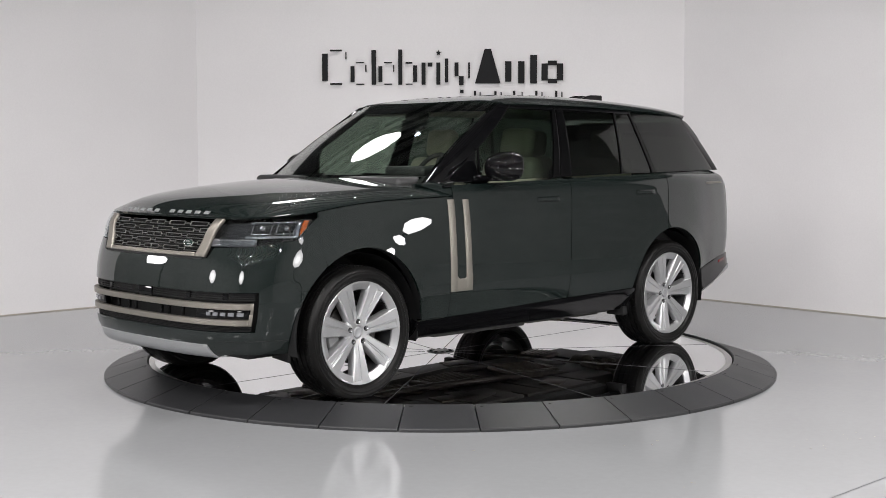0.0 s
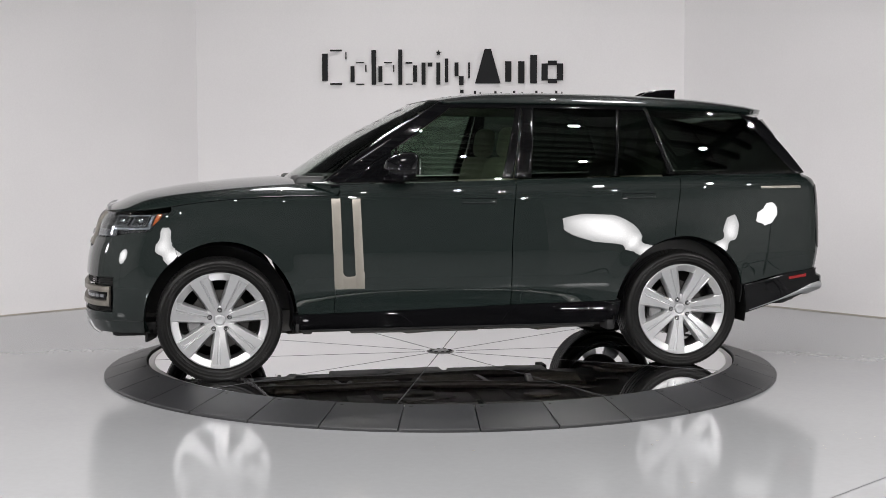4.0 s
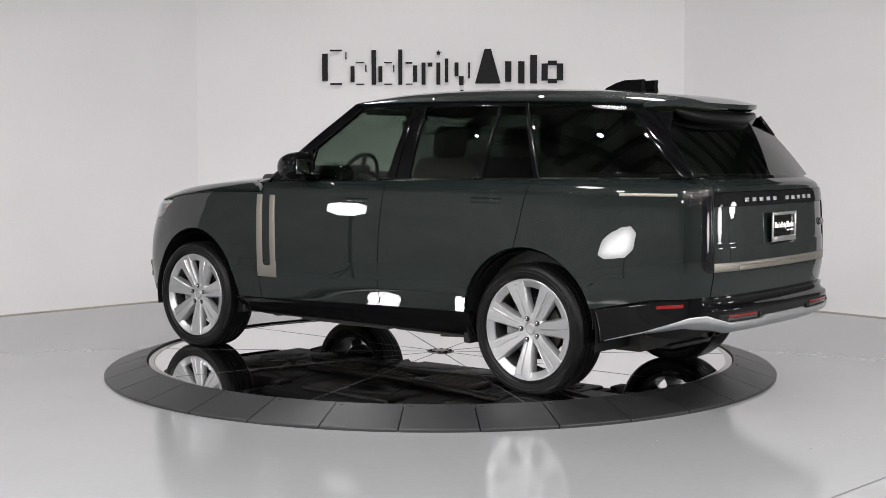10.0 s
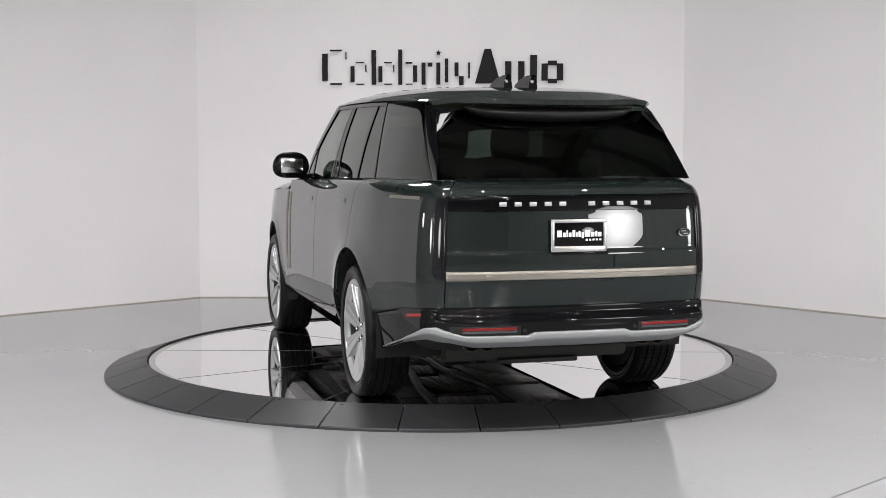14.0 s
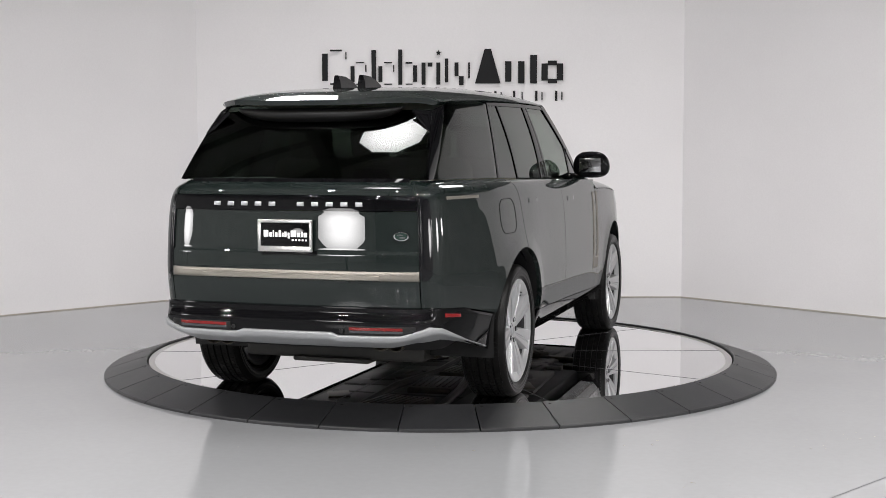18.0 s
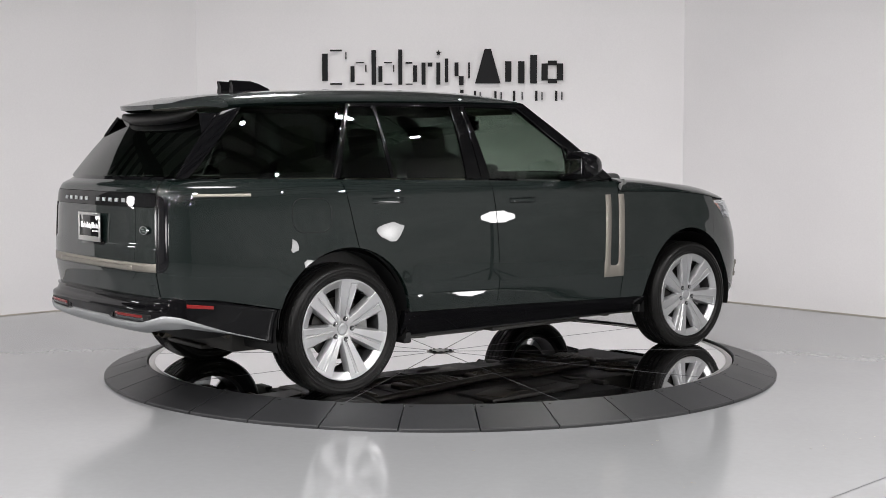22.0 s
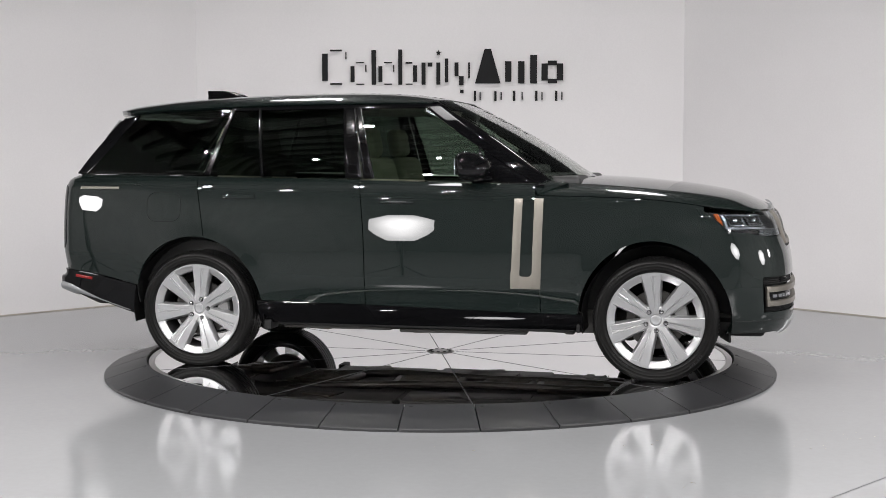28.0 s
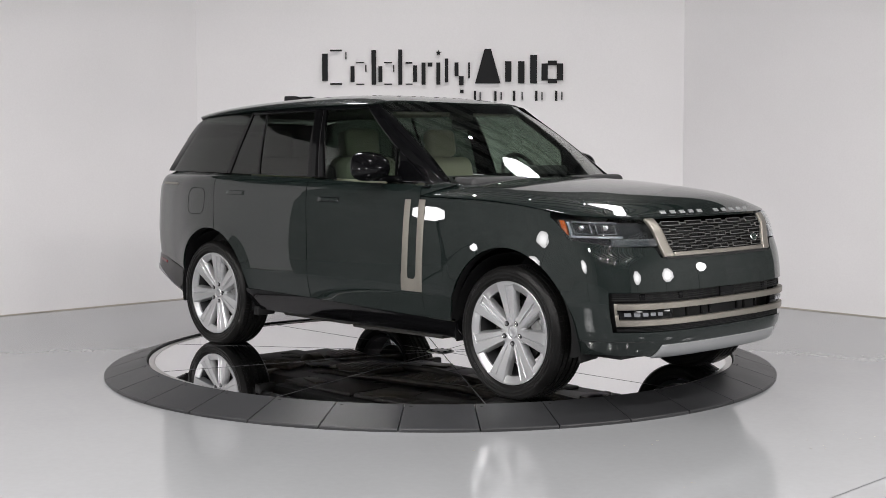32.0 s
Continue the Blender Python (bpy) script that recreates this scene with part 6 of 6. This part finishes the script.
def build_car():
    car = thing("car", "dark green luxury SUV with silver wheels on a mirror turntable", "car", on_table(0))
    for side in (1, -1):
        flank(car, side)
        greenhouse(car, side)
    top(car)
    nose(car)
    tail(car)
    for side in (1, -1):
        mirror(car, side)
    fuel_door(car)
    wiper(car, 0.62, -0.02)
    wiper(car, -0.08, -0.66)
    for x, side, phase, nuts in ((AXLE, 1, 115.7, 90), (-AXLE, 1, 122.7, 72), (AXLE, -1, 84.2, 122), (-AXLE, -1, 96.7, 106)):
        car_wheel(car, x, side, phase, nuts)
    cabin(car)
    underside(car)
    return car


booth()
for at, aim, r, hung in (((-2.55, -5.55, 1.22), (0, 0, 1.0), 0.37, False), ((-4.75, -3.65, 1.24), (0, 0, 1.0), 0.37, False),
                         ((3.25, -4.95, 1.22), (0, 0, 1.0), 0.37, False), ((5.0, -3.10, 1.24), (0, 0, 1.0), 0.37, False),
                         ((4.75, -1.80, 1.30), (0, 0, 1.0), 0.19, False), ((-4.85, -1.15, 1.46), (0, 0, 1.0), 0.21, False),
                         ((-0.68, -2.4, 3.4), (-0.4, -1.6, 0), 0.34, True), ((-1.38, 1.40, 3.55), (-1.1, 1.1, 0), 0.38, True), ((1.72, 0.72, 3.6), (1.3, 0.7, 0), 0.38, True)):
    softbox(at, aim, r, hung)
for x, y in ((-7.6, -2.6), (-5.6, -4.4), (-3.4, -5.2), (-7.2, -6.3), (-1.3, -5.8), (1.9, -6.2), (3.9, -5.0), (5.6, -3.4), (7.7, -2.8), (7.2, -6.0),
             (-6.7, -9.4), (-4.2, -9.9), (-1.4, -9.5), (1.2, -10.3), (3.8, -9.6), (6.6, -10.0), (-5.6, -12.6), (-2.8, -12.1), (0.2, -12.8), (3.2, -12.4), (5.9, -12.9),
             (-8.0, -15.4), (-5.0, -16.1), (-2.0, -15.6), (1.0, -16.4), (4.0, -15.8), (7.8, -16.2), (-3.4, -18.6), (0.3, -19.0), (3.0, -18.4)):
    ceiling_spot(x, y)
# three unseen wall washers, added only to brighten the back wall
for x in (-1.5, 0.1, 1.6):
    ceiling_spot(x, 2.75, 0.036)
wall_sign()
TABLE = turntable()
CAR = build_car()


def motions():
    rows = [float(t) for t in range(0, 33)]
    walk(CAR, [(t, on_table(t)) for t in rows])
    walk(TABLE, [(t, pose(0, 0, 0, 0, 0, heading(t))) for t in rows])


motions()
